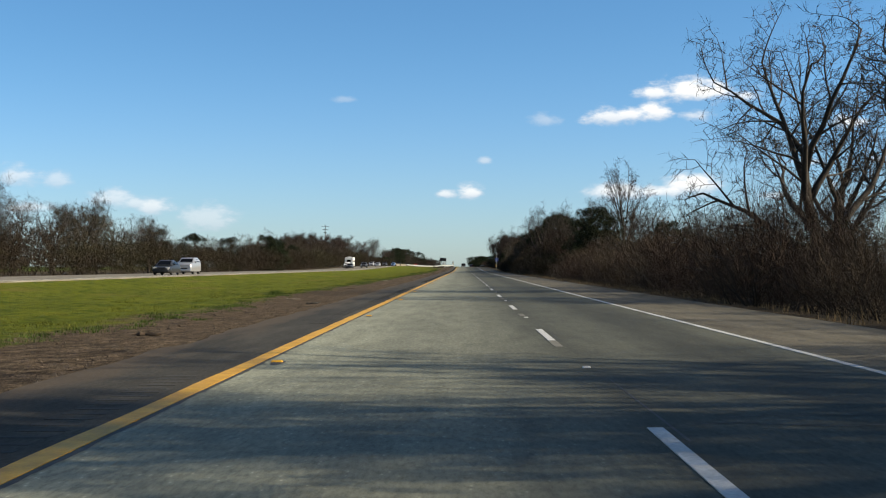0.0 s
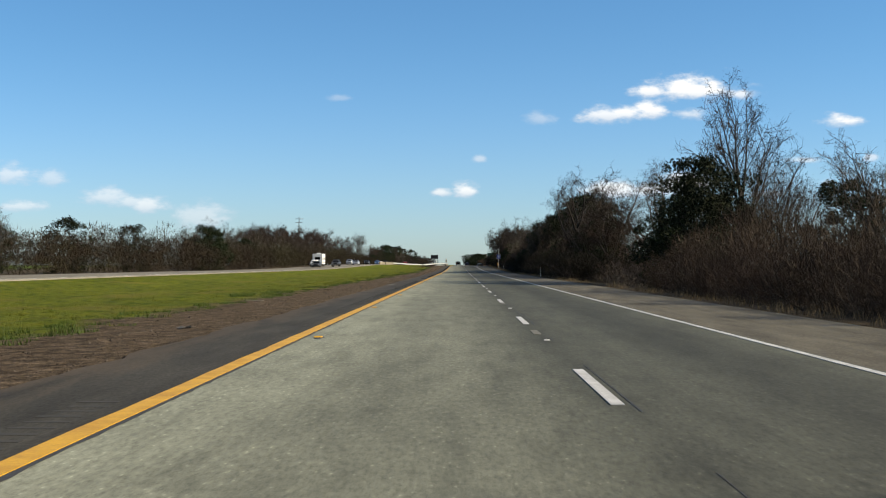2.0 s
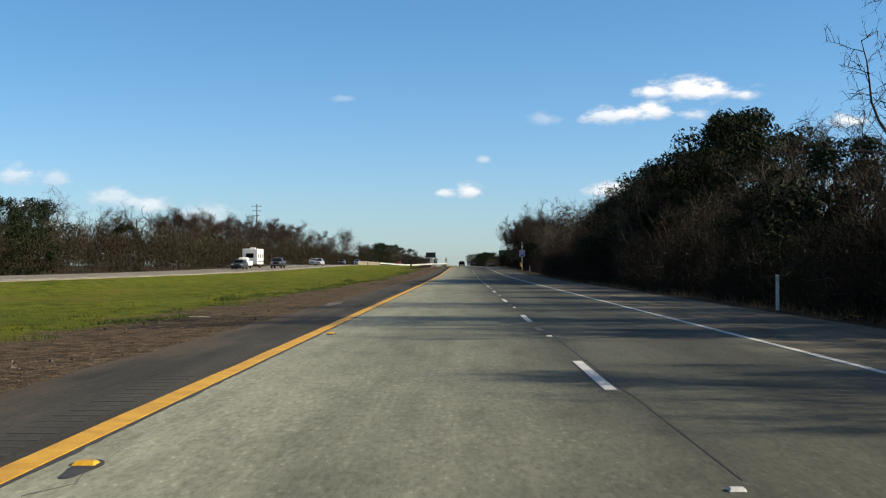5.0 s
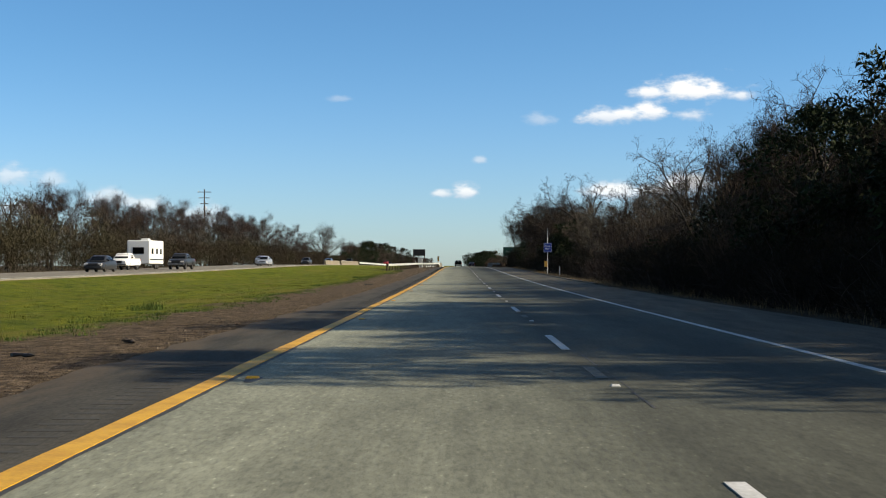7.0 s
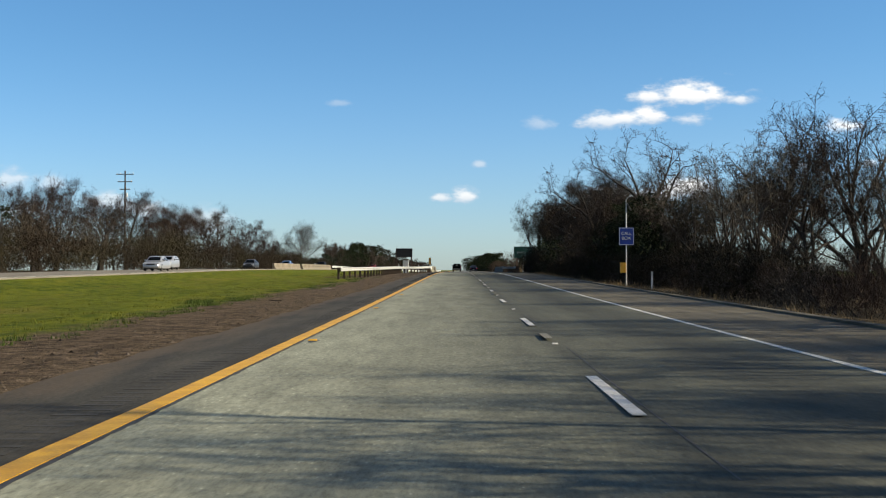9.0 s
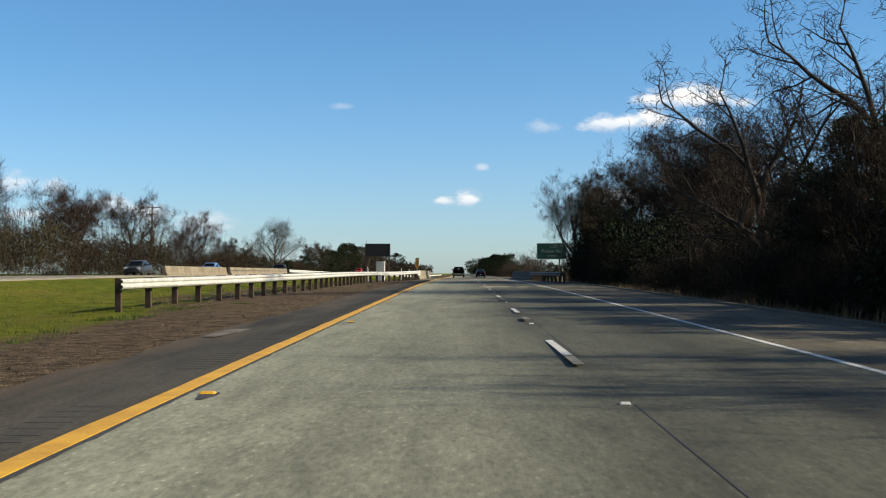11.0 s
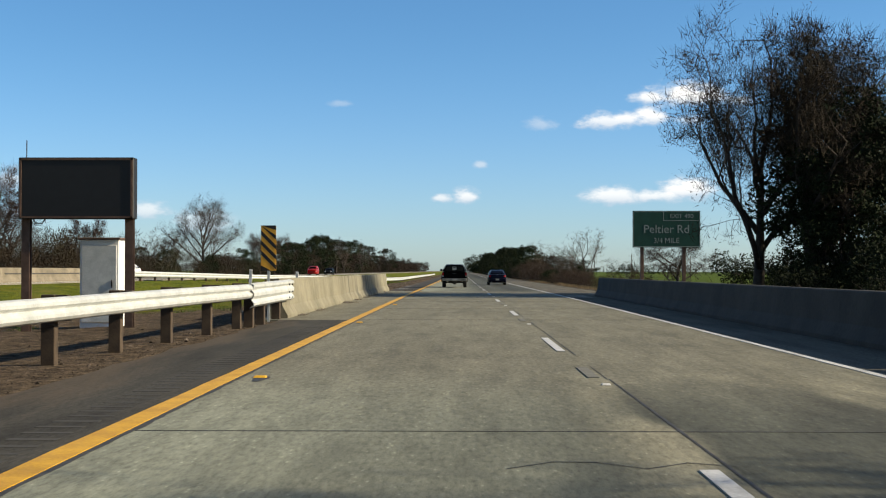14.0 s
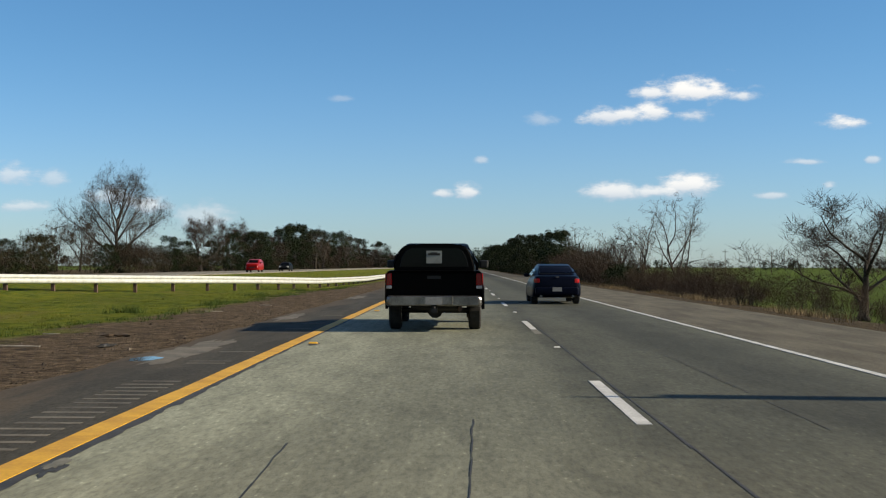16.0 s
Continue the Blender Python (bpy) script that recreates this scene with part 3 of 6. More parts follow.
for x0, x1, ya, yb in ((0.20, 0.26, 549.0, 552.6), (-0.98, -1.02, 549.0, 551.2), (2.9, 2.96, 552, 560), (3.25, 3.3, 300, 309), (2.8, 2.75, 330, 338)):
    n = max(4, int((yb - ya) / 0.3))
    for q in range(n):
        a, b = ya + (yb - ya) * q / n, ya + (yb - ya) * (q + 1) / n
        xa, xb = (x0 + (x1 - x0) * f + 0.02 * noise.noise((f * 9, x0, 2.0)) for f in (q / n, (q + 1) / n))
        w = 0.005 + 0.004 * noise.noise((q * 0.7, x0, 6.0))
        crack.add([(xa - w, a, rise(a) + 0.004), (xa + w, a, rise(a) + 0.004), (xb + w, b, rise(b) + 0.004), (xb - w, b, rise(b) + 0.004)], [(0, 1, 2, 3)])
y = -10.0
while y < 660:
    ln = rng.uniform(1.0, 5.0)
    if rng.random() < 0.62:
        w = rng.uniform(0.006, 0.016)
        x0 = 1.70 + rng.uniform(-0.02, 0.02)
        za, zb = rise(y) + 0.003, rise(y + ln) + 0.003
        crack.add([(x0 - w, y, za), (x0 + w, y, za), (x0 + w * 0.6, y + ln, zb), (x0 - w * 0.6, y + ln, zb)], [(0, 1, 2, 3)])
    y += ln
for y in (437.6, 484.6, BRIDGE_START, 514.2, 523.0, 532.0):
    crack.box(-2.38, 4.78, y - 0.012, y + 0.012, rise(y), rise(y) + 0.0035)
# ragged dark joint beside the yellow line
joint = Mesh()
ys = [-10 + 0.22 * k for k in range(2980)]
for k, y in enumerate(ys):
    x1 = -2.335 + 0.025 * noise.noise((y * 1.1, 0, 0)) + 0.022 * noise.noise((y * 4.3, 5, 0))
    x1 += max(0.0, 1.0 - abs(y - 552.0) / 7.0) * (0.05 + 0.09 * noise.noise((y * 2.3, 8, 0)))
    joint.v += [(-2.42, y, 0.0035 + rise(y)), (max(x1, -2.38), y, 0.0035 + rise(y))]
    if k:
        joint.f.append((2 * k - 2, 2 * k - 1, 2 * k + 1, 2 * k))
tagged(joint.link("joint_sealer", TAR), "ragged dark joint beside the yellow edge line", "joint", kind="structure")


def blob(name, x, y, hw, hl, z, mat, label, category, seed, n=60, rough=0.4):
    """Flat irregular patch lying on the shoulder."""
    p = Mesh()
    z += rise(y)
    p.v.append((x, y, z))
    for k in range(n):
        a = 2 * math.pi * k / n
        r = 0.8 + rough * noise.noise((math.cos(a) * 1.6, math.sin(a) * 1.6, seed)) + 0.8 * rough * noise.noise((math.cos(a) * 5, math.sin(a) * 5, seed))
        p.v.append((x + hw * r * math.cos(a), y + hl * r * math.sin(a), z))
    p.f = [(0, 1 + k, 1 + (k + 1) % n) for k in range(n)]
    tagged(p.link(name, mat), label, category, kind="structure")


blob("pavement_crack", -2.30, 550.1, 0.10, 0.45, 0.0045, TAR, "dark broken edge of the concrete lane", "crack", 4.0, rough=0.5)
blob("slab_fragment", -2.29, 550.25, 0.07, 0.26, 0.007, GREY_MARK, "loose grey chip of concrete in a broken edge", "fragment", 5.0, rough=0.4)
blob("patch_silt", -3.72, 560.6, 0.4, 3.2, -0.001, SILT, "pale dried silt on the inner shoulder", "patch", 1.0)
blob("puddle", -3.95, 559.0, 0.24, 0.5, 0.003, WATER, "small puddle of still water at the dirt edge", "puddle", 2.0, rough=0.12)
for y, hw, hl in ((150, .25, 2.0), (214, .22, 2.6), (398, .25, 2.8), (573, .25, 2.5), (592, .3, 3.0)):
    blob("patch_silt", -3.95, y, hw, hl, -0.001, SILT, "thin dried silt washed over the inner shoulder", "patch", y)
tagged(crack.link("pavement_crack", TAR), "thin dark cracks and joints in the concrete lanes", "crack", kind="stuff")



# ---- trees and brush ----
def branch_points(rng, start, way, length, n, wiggle, lift):
    pts, d = [start], way.normalized()
    for _ in range(n):
        d = (d + Vector((rng.uniform(-1, 1), rng.uniform(-1, 1), rng.uniform(-1, 1))) * wiggle + Vector((0, 0, lift))).normalized()
        pts.append(pts[-1] + d * (length / n))
    return pts


def side_way(rng, d, spread):
    a = d.cross(Vector((rng.uniform(-1, 1), rng.uniform(-1, 1), rng.uniform(-1, 1)))).normalized()
    return (d * math.cos(spread) + a * math.sin(spread)).normalized()


def grow_tree(seed, height, limbs=6, boughs=6, shoots=7, twigs=8, spread=0.75, fork=0.28, lift=0.10, wiggle=0.28, lean=0.0, droop=0.0, thick=1.0, sprigs=2, side=1.0):
    """Two meshes: trunk with limbs, and a crown of fine twigs; tips is a list of twig ends."""
    rng = random.Random(seed)
    wood, fine, tips = Mesh(), Mesh(), []
    r0 = height * 0.026 * thick
    trunk = branch_points(rng, Vector((0, 0, -0.3)), Vector((lean, rng.uniform(-0.1, 0.1), 1)), height * 0.5, 6, 0.12, 0.05)
    wood.tube(trunk, [r0 * (1.35 if k == 0 else 1 - 0.12 * k) for k in range(len(trunk))], 8)
    for a in range(limbs):
        u = fork + (1 - fork) * a / max(limbs - 1, 1)
        k = min(int(u * 6), 5)
        p = trunk[k].lerp(trunk[k + 1], u * 6 - k)
        turn = a * 2.4 + rng.uniform(-0.5, 0.5)
        tilt = spread * (1.15 - 0.6 * u)
        d = Vector((math.cos(turn) * math.sin(tilt), math.sin(turn) * math.sin(tilt), math.cos(tilt)))
        ln = height * (0.60 - 0.20 * u) * rng.uniform(0.85, 1.15)
        limb = branch_points(rng, p, d, ln, 6, wiggle, lift)
        rl = r0 * (0.55 - 0.2 * u)
        wood.tube(limb, [rl * (1 - 0.13 * s) for s in range(7)], 6)
        for b in range(boughs):
            v = 0.25 + 0.75 * b / max(boughs - 1, 1)
            k = min(int(v * 6), 5)
            p = limb[k].lerp(limb[k + 1], v * 6 - k)
            d2 = side_way(rng, limb[k + 1] - limb[k], rng.uniform(0.4, 0.95) * side)
            ln2 = ln * rng.uniform(0.38, 0.58) * (1.1 - 0.4 * v)
            bough = branch_points(rng, p, d2, ln2, 4, wiggle * 0.9, lift * 0.8 - droop)
            rb = max(rl * 0.42 * (1 - 0.4 * v), 0.022)
            wood.tube(bough, [rb * (1 - 0.18 * s) for s in range(5)], 4, False)
            for c in range(shoots):
                w = 0.2 + 0.8 * c / max(shoots - 1, 1)
                k = min(int(w * 4), 3)
                p = bough[k].lerp(bough[k + 1], w * 4 - k)
                d3 = side_way(rng, bough[k + 1] - bough[k], rng.uniform(0.4, 1.0) * side)
                ln3 = ln2 * rng.uniform(0.32, 0.55)
                shoot = branch_points(rng, p, d3, ln3, 3, wiggle * 0.75, lift * 0.6 - droop)
                fine.tube(shoot, [0.013, 0.010, 0.007, 0.003], 3, False)
                for e in range(twigs):
                    x = 0.25 + 0.75 * e / max(twigs - 1, 1)
                    k = min(int(x * 3), 2)
                    p = shoot[k].lerp(shoot[k + 1], x * 3 - k)
                    d4 = side_way(rng, shoot[k + 1] - shoot[k], rng.uniform(0.35, 0.9))
                    tip = p + (d4 + Vector((0, 0, lift - droop))) * ln3 * rng.uniform(0.3, 0.6)
                    a_ = d4.cross(Vector((rng.uniform(-1, 1), rng.uniform(-1, 1), rng.uniform(-1, 1)))).normalized() * 0.011
                    fine.add([p - a_, p + a_, tip], [(0, 1, 2)])
                    for _ in range(sprigs):
                        q = p.lerp(tip, rng.uniform(0.2, 0.9))
                        fine.add([q - a_ * 0.8, q + a_ * 0.8, q + side_way(rng, d4, rng.uniform(0.4, 1.1)) * ln3 * rng.uniform(0.15, 0.4)], [(0, 1, 2)])
                    tips.append(tip)
    k = height / (max(p[2] for p in fine.v) if fine.v else height)
    for m in (wood, fine):
        m.v = [(x * k, y * k, z * k) for x, y, z in m.v]
    return wood, fine, [p * k for p in tips]


def leaf_cloud(mesh, rng, centre, radius, count, size):
    for _ in range(count):
        while True:
            q = Vector((rng.uniform(-1, 1), rng.uniform(-1, 1), rng.uniform(-1, 1)))
            if 0.15 < q.length < 1:
                break
        p = Vector(centre) + Vector((q.x * radius[0], q.y * radius[1], q.z * radius[2]))
        a = Vector((rng.uniform(-1, 1), rng.uniform(-1, 1), rng.uniform(-1, 1))).normalized()
        b = a.cross(Vector((rng.uniform(-1, 1), rng.uniform(-1, 1), rng.uniform(-1, 1)))).normalized()
        s = size * rng.uniform(0.5, 1.3)
        mesh.add([p - a * s, p + b * s * 0.7, p + a * s], [(0, 1, 2)])


def make_tree(name, label, wood, crown, crown_mat, bark=None, category="tree"):
    root = thing(name, label, category)
    wood.link("trunk", bark or BARK, root, smooth=True)
    crown.link("crown", crown_mat, root)
    return root


def leafy_tree(seed, height, width, leaves=17000, size=0.15, clumps=90, low=0.05):
    rng = random.Random(seed)
    wood, fine, tips = grow_tree(seed, height * 0.72, 6, 4, 2, 1, sprigs=0, spread=0.9, fork=0.2, thick=1.1)
    crown = Mesh()
    for k in range(clumps):
        u = rng.uniform(low, 1.0)
        w = width * 0.5 * math.sqrt(max(0.05, math.sin(math.pi * min(0.98, 0.12 + 0.86 * u)))) * rng.uniform(0.35, 1.05)
        a = rng.uniform(0, 6.283)
        r = rng.uniform(0.5, 1.1) * height * 0.095
        leaf_cloud(crown, rng, (math.cos(a) * w, math.sin(a) * w, u * height * 0.97 - r * 0.3), (r * 1.2, r * 1.2, r * 0.85), leaves // clumps, size)
    for p in tips:
        leaf_cloud(crown, rng, p, (0.3, 0.3, 0.25), 5, size)
    return wood, crown


def twig_cloud(mesh, rng, centre, radius, count, length, width):
    """Fine twigs, each a thin tapered blade, reaching outward and up from the middle of a lump."""
    for _ in range(count):
        while True:
            q = Vector((rng.uniform(-1, 1), rng.uniform(-1, 1), rng.uniform(-0.8, 1)))
            if q.length < 1:
                break
        p = Vector(centre) + Vector((q.x * radius[0], q.y * radius[1], q.z * radius[2]))
        d = (q * 0.8 + Vector((rng.uniform(-0.8, 0.8), rng.uniform(-0.8, 0.8), rng.uniform(-0.1, 1.7)))).normalized()
        a = d.cross(Vector((rng.uniform(-1, 1), rng.uniform(-1, 1), rng.uniform(-1, 1)))).normalized() * width * rng.uniform(0.6, 1.3)
        ln = length * rng.uniform(0.5, 1.4)
        mesh.add([p - a, p + a, p + d * ln], [(0, 1, 2)])


def brush(seed, height, width, stems=20, lumps=30, twigs=140, leaves=0, long=0.62, thin=0.0075):
    """Arching bare stems under a lumpy dome of fine twigs."""
    rng = random.Random(seed)
    wood, fine = Mesh(), Mesh()
    for s in range(stems):
        a, r = rng.uniform(0, 6.283), width * 0.42 * math.sqrt(rng.random())
        base = Vector((math.cos(a) * r * 0.7, math.sin(a) * r * 0.7, -0.35))
        d = Vector((math.cos(a) * 0.5 + rng.uniform(-0.5, 0.5), math.sin(a) * 0.5 + rng.uniform(-0.5, 0.5), 1))
        ln = height * rng.uniform(0.6, 1.05) * (1.1 - 0.9 * r / width)
        pts = branch_points(rng, base, d, ln, 5, 0.26, 0.0)
        wood.tube(pts, [0.03, 0.025, 0.02, 0.015, 0.01, 0.005], 3, False)
        for t in range(4):
            k = rng.randint(1, 4)
            wood.tube(branch_points(rng, pts[k], side_way(rng, pts[k + 1] - pts[k], rng.uniform(0.4, 0.9)), ln * 0.3, 2, 0.3, 0.05), [0.012, 0.009, 0.004], 3, False)
    for k in range(lumps):
        a, r = rng.uniform(0, 6.283), width * 0.5 * math.sqrt(rng.random())
        dome = height * math.sqrt(max(0.1, 1 - (r / (width * 0.62)) ** 2))
        z = dome * rng.uniform(0.12, 0.88)
        lump = (width * 0.16, width * 0.16, height * 0.15)
        twig_cloud(fine, rng, (math.cos(a) * r, math.sin(a) * r, z), lump, twigs, long, thin)
        if leaves:
            leaf_cloud(fine, rng, (math.cos(a) * r, math.sin(a) * r, z), lump, leaves, 0.085)
    return wood, fine


PLACED = set()


def planted(protos, spots, group, label=None):
    """Copies of the prototypes at spots of (x, y, scale); the first copy of each is the prototype itself moved there."""
    rng = random.Random(len(spots) * 7 + 1)
    out = []
    for n, (x, y, s) in enumerate(spots):
        src = protos[n % len(protos)]
        z = ground_z(x, y) - 0.02
        m = Matrix.Translation((x, y, z)) @ Matrix.Rotation(rng.uniform(0, 6.283), 4, "Z")
        if src.name in PLACED:
            ob = copy_thing(src, m)
        else:
            PLACED.add(src.name)
            ob = src
            ob.matrix_basis = m
        ob.scale = (s * rng.uniform(0.92, 1.08), s * rng.uniform(0.92, 1.08), s)
        tagged(ob, label or "", "", group)
        out.append(ob)
    return out


# prototypes, each about 10 m tall
def bare(seed, label, mat=None, **kw):
    w, c, _ = grow_tree(seed, 10.0, **kw)
    return make_tree("bare_tree", label, w, c, mat or TWIG)


OAK = "large bare tree with dark crooked limbs above the roadside brush"
bare_a = [bare(1, OAK, limbs=8, boughs=7, spread=0.95, wiggle=0.27, lift=0.04, thick=1.25),
          bare(2, OAK, limbs=8, boughs=7, spread=0.85, wiggle=0.26, lift=0.06, thick=1.25),
          bare(3, OAK, limbs=7, boughs=8, spread=1.0, wiggle=0.30, lift=0.03, lean=0.15, thick=1.2)]
tall_b = [bare(5, "tall bare tree with upswept fine branches behind the brush", limbs=10, boughs=8, spread=0.68, wiggle=0.11, lift=0.04, fork=0.20, sprigs=1, side=0.7),
          bare(6, "tall bare tree with upswept fine branches behind the brush", limbs=9, boughs=8, spread=0.58, wiggle=0.12, lift=0.05, fork=0.22, sprigs=1, side=0.7)]
pale_c = [bare(8, "pale grey bare tree in the roadside belt", PALE_TWIG, limbs=6, boughs=6, shoots=5, spread=0.7, wiggle=0.3, lift=0.1, thick=0.7, sprigs=1),
          bare(9, "pale grey bare tree in the roadside belt", PALE_TWIG, limbs=6, boughs=5, shoots=5, spread=0.6, wiggle=0.28, lift=0.12, thick=0.7, sprigs=1)]


def brown_oak(seed):
    rng = random.Random(seed)
    w, c, tips = grow_tree(seed, 10.0, limbs=7, boughs=6, shoots=6, twigs=6, spread=0.68, wiggle=0.3, lift=0.06, droop=0.03)
    for p in tips:
        twig_cloud(c, rng, p, (0.25, 0.25, 0.25), 10, 0.38, 0.009)
        leaf_cloud(c, rng, p, (0.34, 0.34, 0.34), 3, 0.05)
    return make_tree("oak_tree", "tall oak with clinging dry brown leaves on dark limbs", w, c, BROWN_LEAF)


oaks = [brown_oak(21), brown_oak(22)]
evergreens, far_evergreens = [], []
for s, wd in ((31, 9.0), (32, 8.0), (33, 10.0)):
    w, c = leafy_tree(s, 10.0, wd)
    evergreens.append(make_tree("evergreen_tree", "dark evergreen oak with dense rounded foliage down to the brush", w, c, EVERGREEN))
for s, wd in ((34, 9.0), (35, 8.5)):
    w, c = leafy_tree(s, 10.0, wd, 6500, 0.2)
    far_evergreens.append(make_tree("evergreen_tree", "dark evergreen tree in the distance", w, c, EVERGREEN))


def shrub(seed, height, width, mat, label, **kw):
    w, c = brush(seed, height, width, **kw)
    root = thing("shrub", label, "shrub")
    w.link("wood", BARK, root)
    c.link("crown", mat, root)
    return root


red_brush = [shrub(41 + k, 4.2, 4.6, RED_TWIG, "dense leafless reddish brown shrub at the roadside") for k in range(3)]
lit_brush = [shrub(46 + k, 3.8, 4.4, LIT_TWIG, "open leafless shrub, brown twigs coloured pale as if sunlit", lumps=9, twigs=26) for k in range(3)]
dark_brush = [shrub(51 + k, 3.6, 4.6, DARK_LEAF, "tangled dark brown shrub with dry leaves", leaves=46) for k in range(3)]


def green_bush(seed):
    rng = random.Random(seed)
    root = thing("evergreen_bush", "low dark evergreen bush under the trees", "bush")
    w, c = brush(seed, 3.0, 3.4, stems=10, lumps=6, twigs=20)
    for k in range(22):
        a, r = rng.uniform(0, 6.283), rng.uniform(0, 1.9)
        leaf_cloud(c, rng, (math.cos(a) * r, math.sin(a) * r, rng.uniform(0.2, 2.7)), (0.7, 0.7, 0.55), 130, 0.105)
    w.link("wood", BARK, root)
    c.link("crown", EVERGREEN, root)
    return root


green_bushes = [green_bush(71), green_bush(72)]

def belt(y0, y1, step, x0, x1, lo, hi, seed, skip=()):
    rng = random.Random(seed)
    out, y = [], y0
    while y < y1:
        if not any(a < y < b for a, b in skip):
            out.append((rng.uniform(x0, x1), y, rng.uniform(lo, hi)))
        y += step * rng.uniform(0.7, 1.3)
    return out


# outer side of the road: large trees, (x, y, scale of 10 m)
planted(bare_a, [(16.9, 64, 1.5), (20.6, 74, 1.3), (16, 10, 1.4), (19, 17, 1.4), (17, 50, 1.3), (15, 315, 1.0), (17, 296, 1.1), (12.2, 200, 1.22), (16.2, 209, 1.3), (20, 199, 1.25), (24.5, 204, 1.25), (20.5, 390, 1.25), (18.6, 428, 1.5), (20, 318, 1.05), 
                 (18, 480, 1.2), (17, 470, 1.15), (20.5, 474, 1.25), (17, 320, 1.05), (13.8, 431, 1.2), (14.6, 333, 0.85), (13, 258, 0.92), (17, 306, 0.8), (16, 240, 0.9), (22, 352, 1.1), (23, 470, 1.25), (16, 230, 0.95), (13, 646, 0.5), (16, 664, 0.55)], "bare trees of the outer belt")
planted(tall_b, [(19.7, 161, 1.56), (24.5, 168, 1.05), (28.7, 163, 1.1), (19, 268, 0.95), (21, 284, 1.0), (17, 345, 0.9), (19, 366, 1.0), (24, 410, 1.1), (16.5, 404, 0.9),
                 (24, 30, 1.1), (20, 12, 1.0), (27, 186, 0.9)] + belt(346, 402, 15.0, 13.5, 18.5, 0.75, 1.0, 77), "tall bare trees of the outer belt")[0].scale.xy = (1.22, 1.22)
planted(oaks, [(14.5, 536, 1.42), (17.8, 537, 1.45), (15.5, 364, 0.75), (18.5, 463, 1.35), (22.5, 318, 1.15), (23.5, 325, 1.1), (16.5, 468, 1.3), (18, 262, 1.05), (17.5, 462, 1.15), (21, 468, 1.2), (16.5, 476, 1.3), (17.5, 13, 1.4), (13.5, 186, 0.75), (12.8, 415, 0.7), (15, 284, 0.75)], "brown leaved oaks of the outer belt")
planted(oaks, [(14.5, 298, 0.86), (15.6, 303, 0.88), (16.8, 309, 0.86), (15.2, 390, 0.66), (16.5, 397, 0.74), (16.4, 533, 1.3), (19.5, 540, 0.8)], "brown leaved oaks of the outer belt")
planted(evergreens, [(16.0, 154.5, 0.9), (15.6, 150, 0.7), (15.2, 158, 0.66), (15.2, 261, 0.85), (14.8, 267, 0.95), (17.5, 271, 1.05), (16.4, 277, 1.0), (18.5, 288, 1.0), (15.5, 280, 0.9), (15, 294, 0.85), (14.0, 402, 0.6), (14.6, 409, 0.62), (13.6, 416, 0.55), (14.5, 424, 0.6), (13.6, 196, 0.6), (14.5, 221, 0.66), (14, 232, 0.55), (15.5, 478, 0.5), (16, 310, 0.7), (15, 458, 0.55), (14.6, 463, 0.55), (13.5, 479, 0.5), (18.4, 534, 1.05), (20.0, 533, 0.95), (17.8, 532, 0.7), (13.8, 400, 0.6), (15.2, 408, 0.72), (14.8, 418, 0.7), (20, 266, 1.3), (20.5, 273, 1.25), (19, 256, 1.2), (15, 470, 0.5), (19.5, 470, 0.6), (18, 480, 0.55), (20.5, 476, 0.65), (17.5, 460, 0.6), (14, 272, 0.55),
                     (14.5, 248, 0.55), (16, 217, 0.55), (24, 150, 0.7)], "dark evergreen trees of the outer belt")
planted(far_evergreens, [(11.6 + 1.2 * math.sin(k * 2.3), 692 + 11.5 * k + 0.25 * k * k, 0.60 + 0.012 * k + 0.06 * math.sin(k * 1.7)) for k in range(22)], "dark evergreen row along the far road edge")
planted(pale_c, [(23, 143, 0.95), (14, 330, 0.8), (15.5, 378, 0.8), (14.2, 702, 0.76), (15.5, 668, 0.6), (17.0, 640, 0.85), (15.4, 650, 0.75)] + belt(338, 400, 11.0, 13, 18, 0.7, 0.95, 78), "pale bare trees of the outer belt")


GAPS = ((143, 184), (374, 386))
planted(red_brush, belt(-16, 24, 3.2, 10.2, 11.2, 0.8, 1.1, 1) + belt(24, 44, 3.2, 11.2, 12.0, 0.5, 0.75, 11) + belt(44, 84, 3.0, 10.2, 11.4, 0.7, 1.05, 15) + belt(84, 142, 3.0, 11.0, 12.0, 0.5, 0.8, 16) + belt(-14, 141, 4.6, 13.2, 16.5, 0.9, 1.25, 2), "roadside thicket of the outer side")
planted(dark_brush, belt(184, 319, 3.3, 10.4, 11.6, 0.65, 1.0, 3, GAPS) + belt(388, 426, 3.2, 11.2, 12.2, 0.5, 0.8, 36, GAPS) + belt(426, 454, 3.0, 10.8, 11.8, 0.5, 0.75, 32) + belt(456, 480, 3.0, 10.4, 11.4, 0.8, 1.1, 35) + belt(184, 322, 5.4, 13.2, 16, 0.95, 1.35, 4) + belt(354, 374, 3.4, 12.2, 14.5, 0.7, 1.0, 38) + belt(392, 480, 5.4, 13.2, 16, 0.95, 1.35, 37), "dark thicket of the outer side")
planted(red_brush[:], belt(186, 440, 9.0, 12, 18, 1.0, 1.4, 5, ((338, 396),)) + belt(344, 392, 6.5, 11.6, 15.5, 0.4, 0.7, 55) + belt(562, 640, 3.2, 10.6, 12.5, 0.28, 0.42, 6) + belt(600, 650, 4.5, 11.5, 14, 0.45, 0.6, 66) + belt(636, 700, 3.4, 10.4, 13.5, 0.65, 0.9, 7), "brown brush of the outer side")
